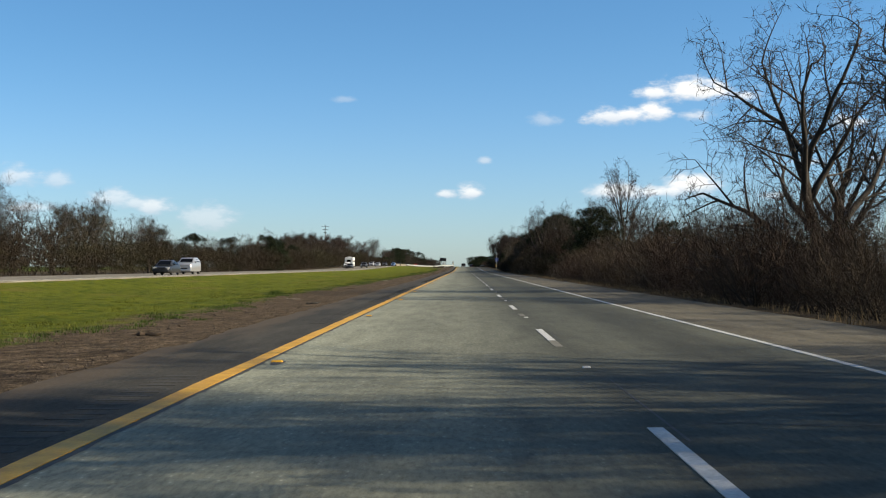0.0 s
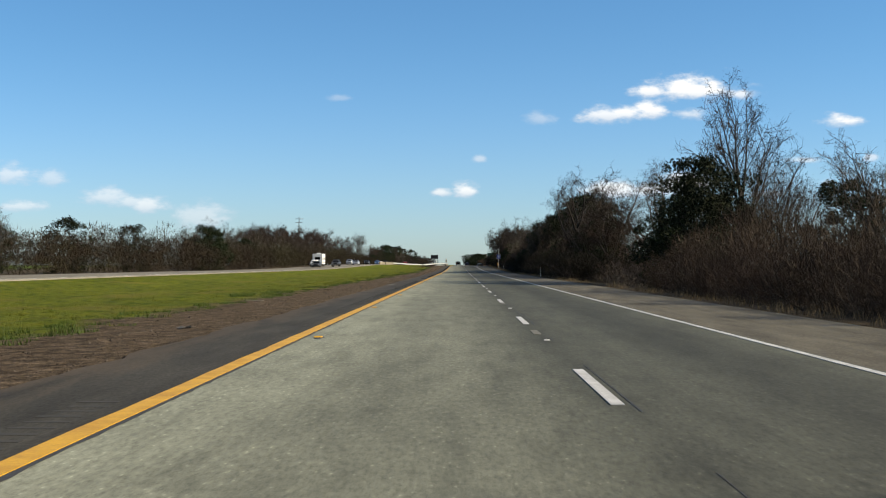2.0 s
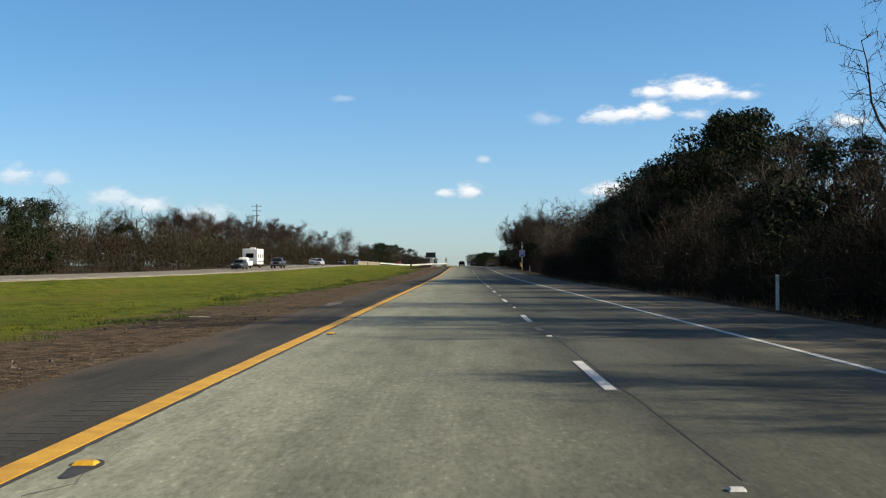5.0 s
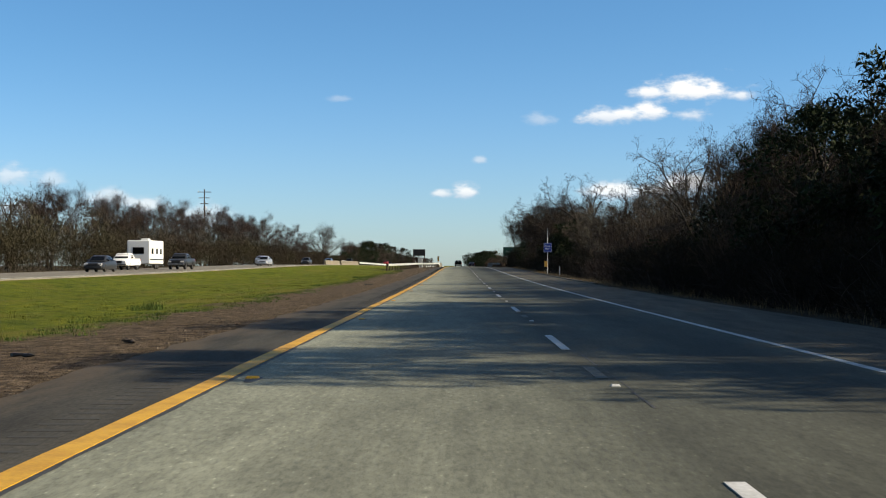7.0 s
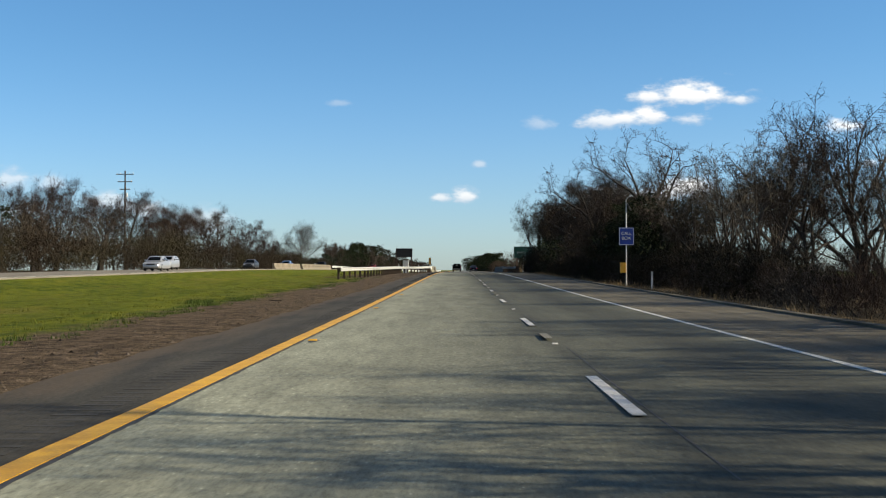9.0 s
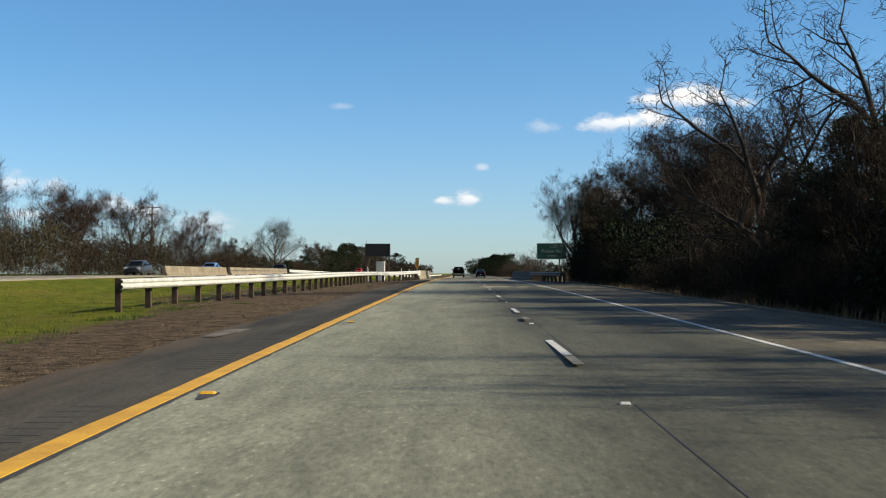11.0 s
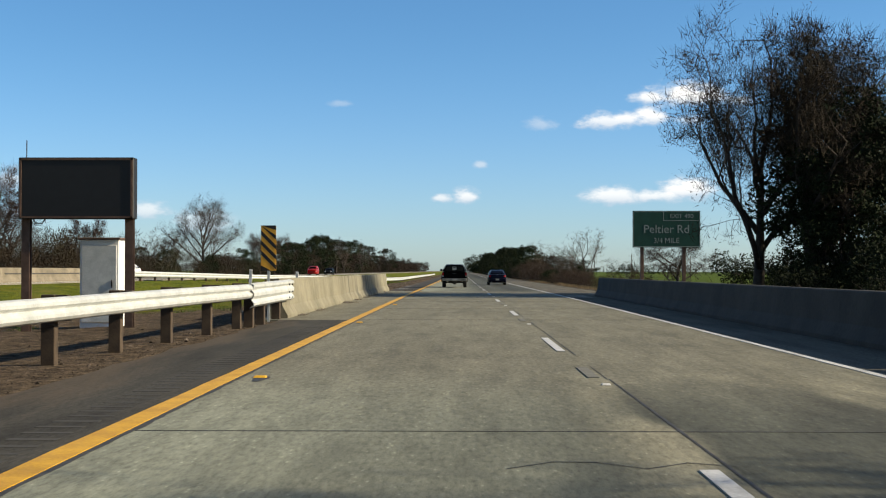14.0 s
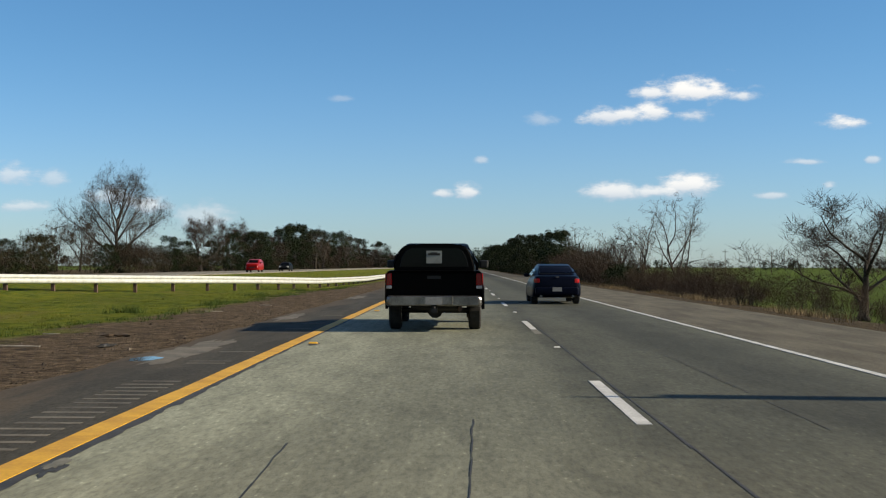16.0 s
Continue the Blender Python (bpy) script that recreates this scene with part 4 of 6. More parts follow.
planted(lit_brush, belt(163, 190, 3.4, 11.8, 13.6, 0.5, 0.9, 33) + belt(154, 188, 4.6, 15, 20, 0.8, 1.2, 34) + belt(318, 352, 4.4, 11.4, 15.0, 0.45, 0.8, 56) + belt(350, 374, 6, 11.6, 13, 0.4, 0.6, 57), "pale open brush of the outer side")
planted(green_bushes, belt(60, 150, 22, 15, 19, 0.8, 1.2, 8) + [(14.9, 149, 1.35), (14.6, 153, 1.3), (14.8, 157, 1.4), (15.5, 161, 1.4)] + belt(188, 300, 5.5, 11.6, 15, 0.9, 1.6, 9) + belt(300, 318, 8, 12, 16, 0.9, 1.6, 13) + belt(396, 480, 7, 12, 16, 0.9, 1.6, 17) + belt(456, 481, 3.2, 11.6, 14, 1.2, 1.7, 14) + belt(506, 546, 2.2, 14.2, 18, 0.6, 1.1, 10) + [(10.8, 628, 0.55), (11.4, 632, 0.6), (11.2, 624, 0.5)] + belt(680, 760, 9, 9.8, 11, 0.5, 0.8, 12), "dark evergreen bushes of the outer side")

# belt beyond the oncoming carriageway
def brush_belt(spots, mat, label, seeds, height, width, **kw):
    """A far thicket that nobody could count, as one mesh."""
    forms = []
    for sd_ in seeds:
        w, c = brush(sd_, height, width, **kw)
        forms.append((np.array(w.v + c.v), w.f + [tuple(k + len(w.v) for k in f) for f in c.f]))
    out, rng = Mesh(), random.Random(seeds[0])
    for n, (x, y, s) in enumerate(spots):
        v, f = forms[n % len(forms)]
        a, k = rng.uniform(0, 6.283), len(out.v)
        c, d = math.cos(a) * s, math.sin(a) * s
        sz = s * rng.uniform(0.8, 1.25)
        out.v += list(zip((v[:, 0] * c - v[:, 1] * d + x).tolist(), (v[:, 0] * d + v[:, 1] * c + y).tolist(), (v[:, 2] * sz + ground_z(x, y)).tolist()))
        out.f += [tuple(i + k for i in face) for face in f]
    tagged(out.link("brush_belt", mat), label, "brush", kind="stuff")


FAR_KW = {"stems": 3, "lumps": 20, "twigs": 100, "long": 0.36, "thin": 0.024}
brush_belt(belt(30, 640, 5.0, -46, -42.5, 0.95, 1.35, 20) + belt(600, 1150, 3.8, -56, -45, 0.8, 1.15, 22), BELT_TWIG, "dense brown brush belt beyond the oncoming lanes", (61, 62, 63), 4.6, 7.0, **FAR_KW)
brush_belt(belt(30, 560, 9.0, -54, -48, 1.2, 1.75, 21), BELT_PALE, "pale greyish brown brush behind the far belt", (64, 65), 4.8, 7.0, **FAR_KW)
far_spots = [(-47, 120, 0.95), (-52, 138, 1.0), (-50, 100, 0.95), (-48, 152, 0.95), (-55, 172, 1.0), (-52, 388, 1.1), (-60, 408, 1.25), (-56, 440, 1.2), (-66, 470, 1.35), (-54, 496, 1.2), (-70, 500, 1.4), (-50, 455, 1.0), (-58, 430, 1.0), (-54, 594, 1.3), (-60, 570, 1.2), (-80, 545, 1.45), (-72, 520, 1.3), (-45, 932, 1.4), (-48, 1053, 1.6), (-58, 980, 1.4), (-66, 640, 1.2)]
def canopy(seed, mat, label):
    rng = random.Random(seed)
    w, c, tips = grow_tree(seed, 10.0, limbs=7, boughs=5, shoots=5, twigs=4, spread=0.95, wiggle=0.28, lift=0.04, sprigs=0)
    for p in tips:
        twig_cloud(c, rng, p, (0.22, 0.22, 0.2), 9, 0.8, 0.013)
    return make_tree("bare_tree", label, w, c, mat)


canopy_red = [canopy(111 + k, BELT_RED, "dense reddish brown leafless tree beyond the oncoming lanes") for k in range(2)]
canopy_grey = [canopy(121 + k, BELT_PALE, "airy greyish leafless tree beyond the oncoming lanes") for k in range(2)]
planted(canopy_grey, [(-47, 158, 1.0), (-50, 136, 1.02), (-46, 121, 0.95), (-52, 176, 0.95), (-49, 108, 1.0), (-47, 192, 0.85), (-51, 90, 1.0), (-50, 352, 0.9), (-52, 318, 0.85), (-66, 760, 1.0), (-60, 690, 0.7)], "grey trees beyond the oncoming lanes")
round_w, round_c, round_tips = grow_tree(134, 10.0, limbs=11, boughs=8, shoots=6, twigs=5, spread=0.95, fork=0.2, wiggle=0.12, lift=0.03, sprigs=1, side=0.8)
rng = random.Random(131)
for p in round_tips:
    twig_cloud(round_c, rng, p, (0.3, 0.3, 0.26), 6, 0.42, 0.008)
round_tree = make_tree("bare_tree", OAK, round_w, round_c, TWIG)
lone = planted([round_tree], [(-54, 741, 1.72)], "lone tree beyond the oncoming lanes", "tall lone bare tree with a rounded fan of branches")
lone[0].scale = (1.5, 1.5, 1.74)
wide = planted([canopy(141, TWIG, OAK)], [(25.2, 621.0, 0.85)], "wide bare tree by the field", "low wide bare tree with dense crooked twigs at the field edge")
wide[0].scale = (1.32, 1.32, 0.76)
planted(canopy_red, [(-54, 584, 1.45), (-50, 606, 1.2), (-58, 560, 1.4), (-56, 630, 1.1), (-52, 648, 0.9), (-50, 395, 1.05), (-56, 412, 1.15), (-51, 432, 1.1), (-58, 450, 1.25), (-52, 470, 1.2), (-60, 488, 1.35), (-53, 508, 1.25), (-62, 525, 1.4), (-52, 542, 1.25)] + belt(770, 1040, 26, -50, -42, 0.8, 1.1, 25), "brown trees beyond the oncoming lanes")
LOW = {"limbs": 7, "boughs": 6, "shoots": 5, "twigs": 6, "spread": 0.95, "wiggle": 0.3, "lift": 0.05, "sprigs": 1}
bare_far = [bare(101 + k, OAK, **LOW) for k in range(3)]
far_spots += [(-48 - 6 * (k % 3), 1090 + 42 * k, 1.3 + 0.1 * (k % 2)) for k in range(8)]
planted(bare_far, far_spots, "bare trees beyond the oncoming lanes", "bare round-crowned tree beyond the oncoming lanes")
planted(pale_c, belt(330, 520, 24, -62, -50, 0.8, 1.15, 23) + belt(86, 200, 13, -54, -46, 0.85, 1.05, 24) + [(-46, 84, 0.9), (-70, 760, 1.1), (-40, 910, 1.0), (-42, 1010, 1.1)], "pale bare trees beyond the oncoming lanes", "pale bare tree beyond the oncoming lanes")
planted(far_evergreens, [(-43.0, 290, 0.78), (-44, 301, 0.74), (-50, 322, 0.92), (-66, 585, 1.2), (-46, 741, 0.6), (-47, 350, 0.7), (-46, 250, 0.7), (-48, 226, 0.72), (-47, 196, 0.7), (-60, 470, 0.9), (-50, 850, 1.0), (-47, 880, 1.2), (-48, 905, 1.35), (-50, 925, 1.45), (-47, 960, 1.35), (-52, 990, 1.45), (-48, 1030, 1.5), (-50, 1080, 1.5), (-49, 1150, 1.5), (-44, 1230, 1.5),
                     (-47, 640, 0.4), (-49, 655, 0.45), (-47, 672, 0.4), (-50, 690, 0.5), (-46, 706, 0.4), (-48, 722, 0.45), (-47, 756, 0.55), (-46, 775, 0.6), (-45, 790, 0.8), (-44, 808, 0.85), (-45, 826, 0.9), (-85, 700, 0.8), (-95, 730, 0.8), (-75, 770, 0.7)], "evergreen trees beyond the oncoming lanes", "dark evergreen tree beyond the oncoming lanes")


# far woods along the horizon
def far_woods(name, x0, x1, y0, y1, count, lo, hi, seed, mat, label, leaves=22, size=0.06, lumps=9):
    rng = random.Random(seed)
    w = Mesh()
    for _ in range(count):
        x, y, h = rng.uniform(x0, x1), rng.uniform(y0, y1), rng.uniform(lo, hi)
        z = ground_z(x, y)
        for k in range(lumps):
            leaf_cloud(w, rng, (x + rng.uniform(-h, h) * 0.5, y, z + h * rng.uniform(0.08, 0.88)), (h * 0.2, h * 0.2, h * 0.14), leaves, h * size)
        w.tube([(x, y, z - 0.2), (x, y, z + h * 0.6)], [0.2, 0.1], 4)
    tagged(w.link(name, mat), label, "woods", kind="stuff")


far_woods("far_woods", 8, 60, 900, 1700, 130, 5, 11, 91, EVERGREEN, "dark distant trees closing in on the end of the road", 60, 0.045, 13)
far_woods("far_woods", -90, -40, 1100, 2000, 150, 6, 12, 92, BROWN_LEAF, "brown distant trees beyond the oncoming lanes", 40, 0.045, 12)
far_woods("far_woods", 90, 900, 1500, 1900, 260, 6, 11, 93, EVERGREEN, "thin dark line of trees at the far side of the fields")
far_woods("far_woods", -900, -130, 900, 1500, 260, 6, 11, 94, BROWN_LEAF, "line of distant trees across the fields")


# ---- grass, dry reeds and gravel ----
def blades(name, mat, spots, label, seed, width=0.02):
    rng = random.Random(seed)
    g = Mesh()
    for x, y, h, n in spots:
        z = ground_z(x, y) - 0.02
        for _ in range(n):
            a = rng.uniform(0, 6.283)
            bx, by = x + rng.uniform(-0.22, 0.22), y + rng.uniform(-0.22, 0.22)
            ln = h * rng.uniform(0.6, 1.2)
            tx, ty = bx + math.cos(a) * ln * 0.45, by + math.sin(a) * ln * 0.45
            sx, sy = -math.sin(a) * width, math.cos(a) * width
            g.add([(bx - sx, by - sy, z), (bx + sx, by + sy, z), (tx, ty, z + ln)], [(0, 1, 2)])
    tagged(g.link(name, mat), label, "grass", kind="stuff")


rng = random.Random(5)
tufts = []
for _ in range(7000):
    y = rng.uniform(0, 640)
    x = -8.2 - abs(rng.gauss(0, 1.0)) * 3.2
    if noise.noise((x * 0.5, y * 0.25, 2.0)) > -0.05 and x > -24:
        tufts.append((x - (2.6 if 418 < y < 514 else 0), y, rng.uniform(0.04, 0.10), 16))
for _ in range(260):
    tufts.append((rng.uniform(-8.4, -6.8), rng.uniform(0, 405), rng.uniform(0.05, 0.13), 12))
blades("grass_tuft", GREEN_BLADE, tufts, "tufts of green grass along the edge of the median", 6, 0.009)
clumps = []
for _ in range(2600):
    y = rng.uniform(0, 640)
    x = -7.9 + 1.3 * noise.noise((0.3, y * 0.11, 4.0)) + rng.gauss(0, 0.45) - (2.6 if 418 < y < 514 else 0)
    if noise.noise((x * 0.4, y * 0.3, 7.0)) > -0.1:
        clumps.append((x, y, rng.uniform(0.05, 0.12) * (1.8 if rng.random() < 0.08 else 1), 34))
clumps += [(x + rng.gauss(0, 0.22), y + rng.gauss(0, 0.3), rng.uniform(0.14, 0.28), 40) for x, y in ((-9.6, 579), (-8.4, 585), (-9.2, 600), (-8.9, 612), (-10.5, 566), (-8.8, 64), (-9.3, 128), (-8.7, 222), (-9.5, 280), (-8.9, 352), (-9.2, 18)) for _ in range(9)]
blades("grass_clump", EDGE_GREEN, clumps, "rough dark green clumps where the grass meets the dirt", 7, 0.010)
weeds = [(rng.uniform(8.6, 9.7), rng.uniform(-10, 480), rng.uniform(0.12, 0.4), 9) for _ in range(900)]
reeds = [p for p in [(rng.uniform(8.9, 11.5), rng.uniform(555, 660), rng.uniform(0.08, 0.30), 22) for _ in range(1300)] if noise.noise((p[0] * 0.7, p[1] * 0.3, 9.0)) > 0.16] + [(rng.uniform(9.6, 13.0), rng.uniform(484, 504), rng.uniform(0.6, 1.3), 12) for _ in range(240)]
blades("dry_grass", DRY_GRASS, weeds + reeds, "dry tan grass and reeds at the foot of the brush", 8, 0.010)

peb = Mesh()
for _ in range(38000):
    x, y = -4.2 - abs(rng.gauss(0, 1.9)), rng.uniform(0, 620)
    if x < -8.6 or BRIDGE_START < y < BRIDGE_END:
        continue
    s = rng.uniform(0.007, 0.020) * (2.4 if rng.random() < 0.04 else 1)
    z = ground_z(x, y)
    c, d = math.cos(y * 9), math.sin(y * 9)
    peb.add([(x + s * c, y + s * d, z), (x - s * d - s * c * 0.6, y + s * c, z), (x + s * d - s * c * 0.6, y - s * c, z), (x, y, z + s * 0.9)], [(0, 1, 3), (1, 2, 3), (2, 0, 3)])
tagged(peb.link("gravel", STONE), "scattered pale gravel on the dirt verge", "gravel", kind="stuff")



# ---- roadside furniture ----
# Dim copy of SIGN_WHITE: shade on the sign front is mixed into it.
SHADED_LETTER = speckled("aged_white_lettering", (0.17, 0.22, 0.21), (0.26, 0.31, 0.30), 3, 0.5, bump=0)
SIGN_GREEN = speckled("green_sign_sheeting", (0.0, 0.036, 0.026), (0.003, 0.055, 0.040), 2, 0.5, bump=0)
SIGN_BLUE = speckled("blue_sign_sheeting", (0.006, 0.03, 0.22), (0.012, 0.05, 0.32), 2, 0.5, bump=0)
SIGN_WHITE = speckled("white_sign_sheeting", (0.62, 0.64, 0.62), (0.78, 0.8, 0.78), 3, 0.5, bump=0)
PAINT_WHITE = speckled("white_cabinet_paint", (0.62, 0.62, 0.6), (0.8, 0.8, 0.78), 2, 0.5, bump=0.05)
CALL_YELLOW = speckled("yellow_box_paint", (0.55, 0.26, 0.02), (0.75, 0.4, 0.03), 4, 0.5, bump=0.05)
RUST = speckled("brown_weathering_steel", (0.06, 0.035, 0.025), (0.13, 0.08, 0.055), 4, 0.8, spread=0.1)


def words(text, size, at, turn, mat, parent, name="lettering"):
    """One mesh for each word of a line centred on its place."""
    line = []
    for word in text.split(" "):
        cu = bpy.data.curves.new(name, "FONT")
        cu.body, cu.size, cu.align_x, cu.align_y, cu.extrude = word, size, "CENTER", "CENTER", 0.004
        tmp = bpy.data.objects.new(name, cu)
        scene.collection.objects.link(tmp)
        me = bpy.data.meshes.new_from_object(tmp)
        bpy.data.objects.remove(tmp)
        me.materials.clear()
        me.materials.append(mat)
        xs = [v.co.x for v in me.vertices]
        line.append((me, min(xs), max(xs)))
    x = -(sum(b - a for _, a, b in line) + 0.32 * size * (len(line) - 1)) / 2
    for me, a, b in line:
        ob = new(name, me)
        ob.parent = parent
        ob.matrix_basis = pose(at[0] + x - a, at[1], at[2], 90, 0, turn)
        x += b - a + 0.32 * size


def along_path(path, y):
    for (ya, xa), (yb, xb) in zip(path, path[1:]):
        if ya <= y <= yb:
            u = (y - ya) / (yb - ya)
            return xa + (xb - xa) * u
    return path[-1][1] if y > path[-1][0] else path[0][1]


def guard_rail(label, path, side, y0, y1, spacing, top, base, step=1.2, group="guard rails", steel=None, timber=None, tall=1.0):
    """W-beam on timber posts; side is +1 when the beam faces +x."""
    root = thing("guard_rail", label, "guard rail", (along_path(path, y0), y0, base(along_path(path, y0), y0)), 0, group)
    ox, oy, oz = root.location
    prof = [(0.0, 0.31), (0.05, 0.29), (0.085, 0.25), (0.085, 0.21), (0.03, 0.165), (0.03, 0.145), (0.085, 0.10), (0.085, 0.06), (0.05, 0.02), (0.0, 0.0),
            (-0.006, 0.0), (0.04, 0.022), (0.075, 0.06), (0.075, 0.10), (0.02, 0.14), (0.02, 0.17), (0.075, 0.21), (0.075, 0.25), (0.04, 0.285), (-0.006, 0.31)]
    prof = [(u, 0.31 - (0.31 - w) * tall) for u, w in prof]
    if side < 0:
        prof = [(-u, w) for u, w in prof][::-1]
    st = []
    y = y0
    while y <= y1 + 0.01:
        x = along_path(path, y)
        st.append(Matrix.Translation((x - ox, y - oy, top(y) - 0.31 - oz)))
        y += step
    Mesh().sweep(prof, st).link("rail_beam", steel or GALV, root, "dented galvanised W-beam")
    pm = bevelled(Mesh().box(-0.09, 0.09, -0.08, 0.08, -0.4, 0.72), 0.008, 1).data("post", timber or POST_WOOD)
    bm_ = Mesh().box(-0.08, 0.08, -0.07, 0.07, 0.0, 0.34).data("blockout", timber or POST_WOOD)
    y = y0 + 0.6
    while y < y1:
        x = along_path(path, y)
        z = top(y)
        p = new("post", pm)
        p.parent = root
        p.location = (x - side * 0.27 - ox, y - oy, z - 0.70 - oz)
        b = new("blockout", bm_)
        b.parent = root
        b.location = (x - side * 0.095 - ox, y - oy, z - 0.325 - oz)
        y += spacing
    return root


MEDIAN_RAIL = [(411, -9.6), (424, -8.3), (440, -7.6), (474, -7.3), (489, -5.2), (500.5, -4.36), (507, -4.26)]
guard_rail("weathered galvanised guard rail on timber posts in the median dirt", MEDIAN_RAIL, 1, 411, 502.2, 2.5, lambda y: 0.80 + 0.1 * smooth01(y, 480, 502) + rise(y), lambda x, y: rise(y) - 0.05)
OUTER_RAIL = [(464, 7.2), (475, 6.7), (491, 6.45)]
guard_rail("shaded galvanised guard rail before the outer bridge barrier", OUTER_RAIL, -1, 464, 490.5, 2.5, lambda y: 0.78 + rise(y), lambda x, y: rise(y) - 0.05, steel=SHADED_STEEL)
FAR_RAIL = [(561, -25.7), (600, -21.2), (610, -17.5), (618, -14.2), (626, -11.9), (635, -10.2), (646, -9.2), (660, -8.6), (900, -8.5)]
FAR_TOP = [(561, 1.28), (600, 0.85), (618, 0.62), (635, 0.36), (660, 0.28), (900, 0.28)]
guard_rail("long bright guard rail along the oncoming carriageway", FAR_RAIL, 1, 562, 900, 3.2, lambda y: along_path(FAR_TOP, y) + rise(y), lambda x, y: rise(y) - 0.1, 2.0, timber=RUST, tall=1.4)

# thrie-beam transition to the barrier
tb = thing("transition_rail", "bolted three-wave steel transition rail at the barrier end", "guard rail", (0, 0, rise(504)), 0, "guard rails")
prof = [(0.0, 0.52), (0.085, 0.48), (0.085, 0.43), (0.03, 0.375), (0.085, 0.31), (0.085, 0.24), (0.03, 0.17), (0.085, 0.10), (0.085, 0.05), (0.0, 0.0),
        (-0.012, 0.0), (0.07, 0.055), (0.07, 0.095), (0.016, 0.17), (0.07, 0.245), (0.07, 0.305), (0.016, 0.375), (0.07, 0.435), (0.07, 0.475), (-0.012, 0.52)]
Mesh().sweep(prof, [Matrix.Translation((along_path(MEDIAN_RAIL, y) + 0.03, y, 0.40 + 0.05 * (y - 501.5) / 7)) for y in (501.5, 503, 504.5, 506, 507.2)]).link("rail_beam", GALV, tb)
bolt = Mesh().tube([(0, 0, 0), (0.03, 0, 0)], 0.022, 6)
for y in (506.4, 506.9):
    for z in (0.52, 0.66, 0.84):
        b = bolt.link("bolt", BLACK, tb) if y < 506.5 and z < 0.6 else new("bolt", bpy.data.meshes["bolt"])
        b.parent = tb
        b.location = (along_path(MEDIAN_RAIL, y) + 0.10, y, z)
for y in (502.3, 503.7, 505.9):
    p = bevelled(Mesh().box(-0.1, 0.1, -0.09, 0.09, -0.4, 0.88), 0.008, 1).link("post", POST_WOOD, tb)
    p.location = (along_path(MEDIAN_RAIL, y) - 0.14, y, 0)


def barrier(label, x, y0, y1, face, height, base_z, taper0=0.0, group="bridge barriers", joints=6.0, slot=False, mat=None):
    """Safety-shape wall in cast lengths; face +1 looks to +x."""
    root = thing("bridge_barrier", label, "barrier", (x, y0, base_z + rise((y0 + y1) / 2)), 0, group)
    prof = [(0.0, -0.3), (0.0, 0.07), (-0.13, 0.30), (-0.20, height - 0.03), (-0.23, height), (-0.42, height), (-0.45, height - 0.03), (-0.45, -0.3)]
    prof = [(u * face, w) for u, w in prof]
    if face > 0:
        prof = prof[::-1]
    n = max(1, round((y1 - y0) / joints))
    for k in range(n):
        a, b = y0 + (y1 - y0) * k / n + 0.003, y0 + (y1 - y0) * (k + 1) / n - 0.003
        Mesh().sweep(prof, [Matrix.Translation((0, a - y0, 0)), Matrix.Translation((0, (a + b) / 2 - y0, 0)), Matrix.Translation((0, b - y0, 0))]).link("wall_length", mat or CONCRETE, root)
        if slot:
            Mesh().box(-0.185 * face - 0.03, -0.185 * face + 0.05, a - y0 + 0.4, b - y0 - 0.4, height * 0.55, height * 0.63).link("groove", TAR, root, "dark recessed groove")
    return root


barrier("tan stained concrete bridge barrier beside the inner shoulder", -4.2, 506.4, 551.2, 1, 0.98, 0.0, mat=BARRIER)
barrier("shaded concrete bridge barrier beside the outer shoulder", 6.4, 490.5, 534.5, -1, 0.86, 0.0, mat=SHADED_CONCRETE)
barrier("sunlit concrete barrier of the oncoming bridge", -25.6, 515.5, 561.0, 1, 0.86, 0.49, slot=True, joints=15)
barrier("sunlit concrete barrier length of the oncoming bridge approach", -25.9, 486.0, 514.8, 1, 0.84, 0.49, joints=14.4)
def dirt_pile(x, y, length, width, height, seed):
    """Low uneven mound of swept dirt and grit."""
    root = thing("dirt_pile", "low mound of dark grit swept against the barrier foot", "dirt", (x, y, rise(y)), 0, "dirt piles")
    rng, m = random.Random(seed), Mesh()
    n, k = 18, 7
    for a in range(n + 1):
        for b in range(k + 1):
            u, v = a / n * 2 - 1, b / k
            edge = max(0.0, 1 - u * u) * (1 - v) ** 0.8
            m.v.append((width * v * (0.75 + 0.5 * noise.noise((u * 3, seed, 0))), length / 2 * u, height * edge * (0.6 + 0.9 * abs(noise.noise((u * 5, v * 4, seed)))) - 0.004))
    m.f = [(a * (k + 1) + b, (a + 1) * (k + 1) + b, (a + 1) * (k + 1) + b + 1, a * (k + 1) + b + 1) for a in range(n) for b in range(k)]
    m.link("mound", STONE_GRIT, root, smooth=True)
    grit = Mesh()
    for _ in range(90):
        u, v, s = rng.uniform(-1, 1), rng.random() ** 1.6, rng.uniform(0.006, 0.022)
        p = Vector((width * 1.3 * v, length * 0.55 * u, 0.2 * height * (1 - v) + 0.004))
        grit.add([p + Vector((s, 0, 0)), p + Vector((-s * 0.5, s, 0)), p + Vector((-s * 0.5, -s, 0)), p + Vector((0, 0, s))], [(0, 1, 3), (1, 2, 3), (2, 0, 3)])
    tagged(grit.link("grit", STONE, root), kind="stuff")


STONE_GRIT = speckled("dark_swept_grit", (0.030, 0.024, 0.017), (0.095, 0.078, 0.056), 9, 0.95, fine=60, bump=0.8, dist=0.02)
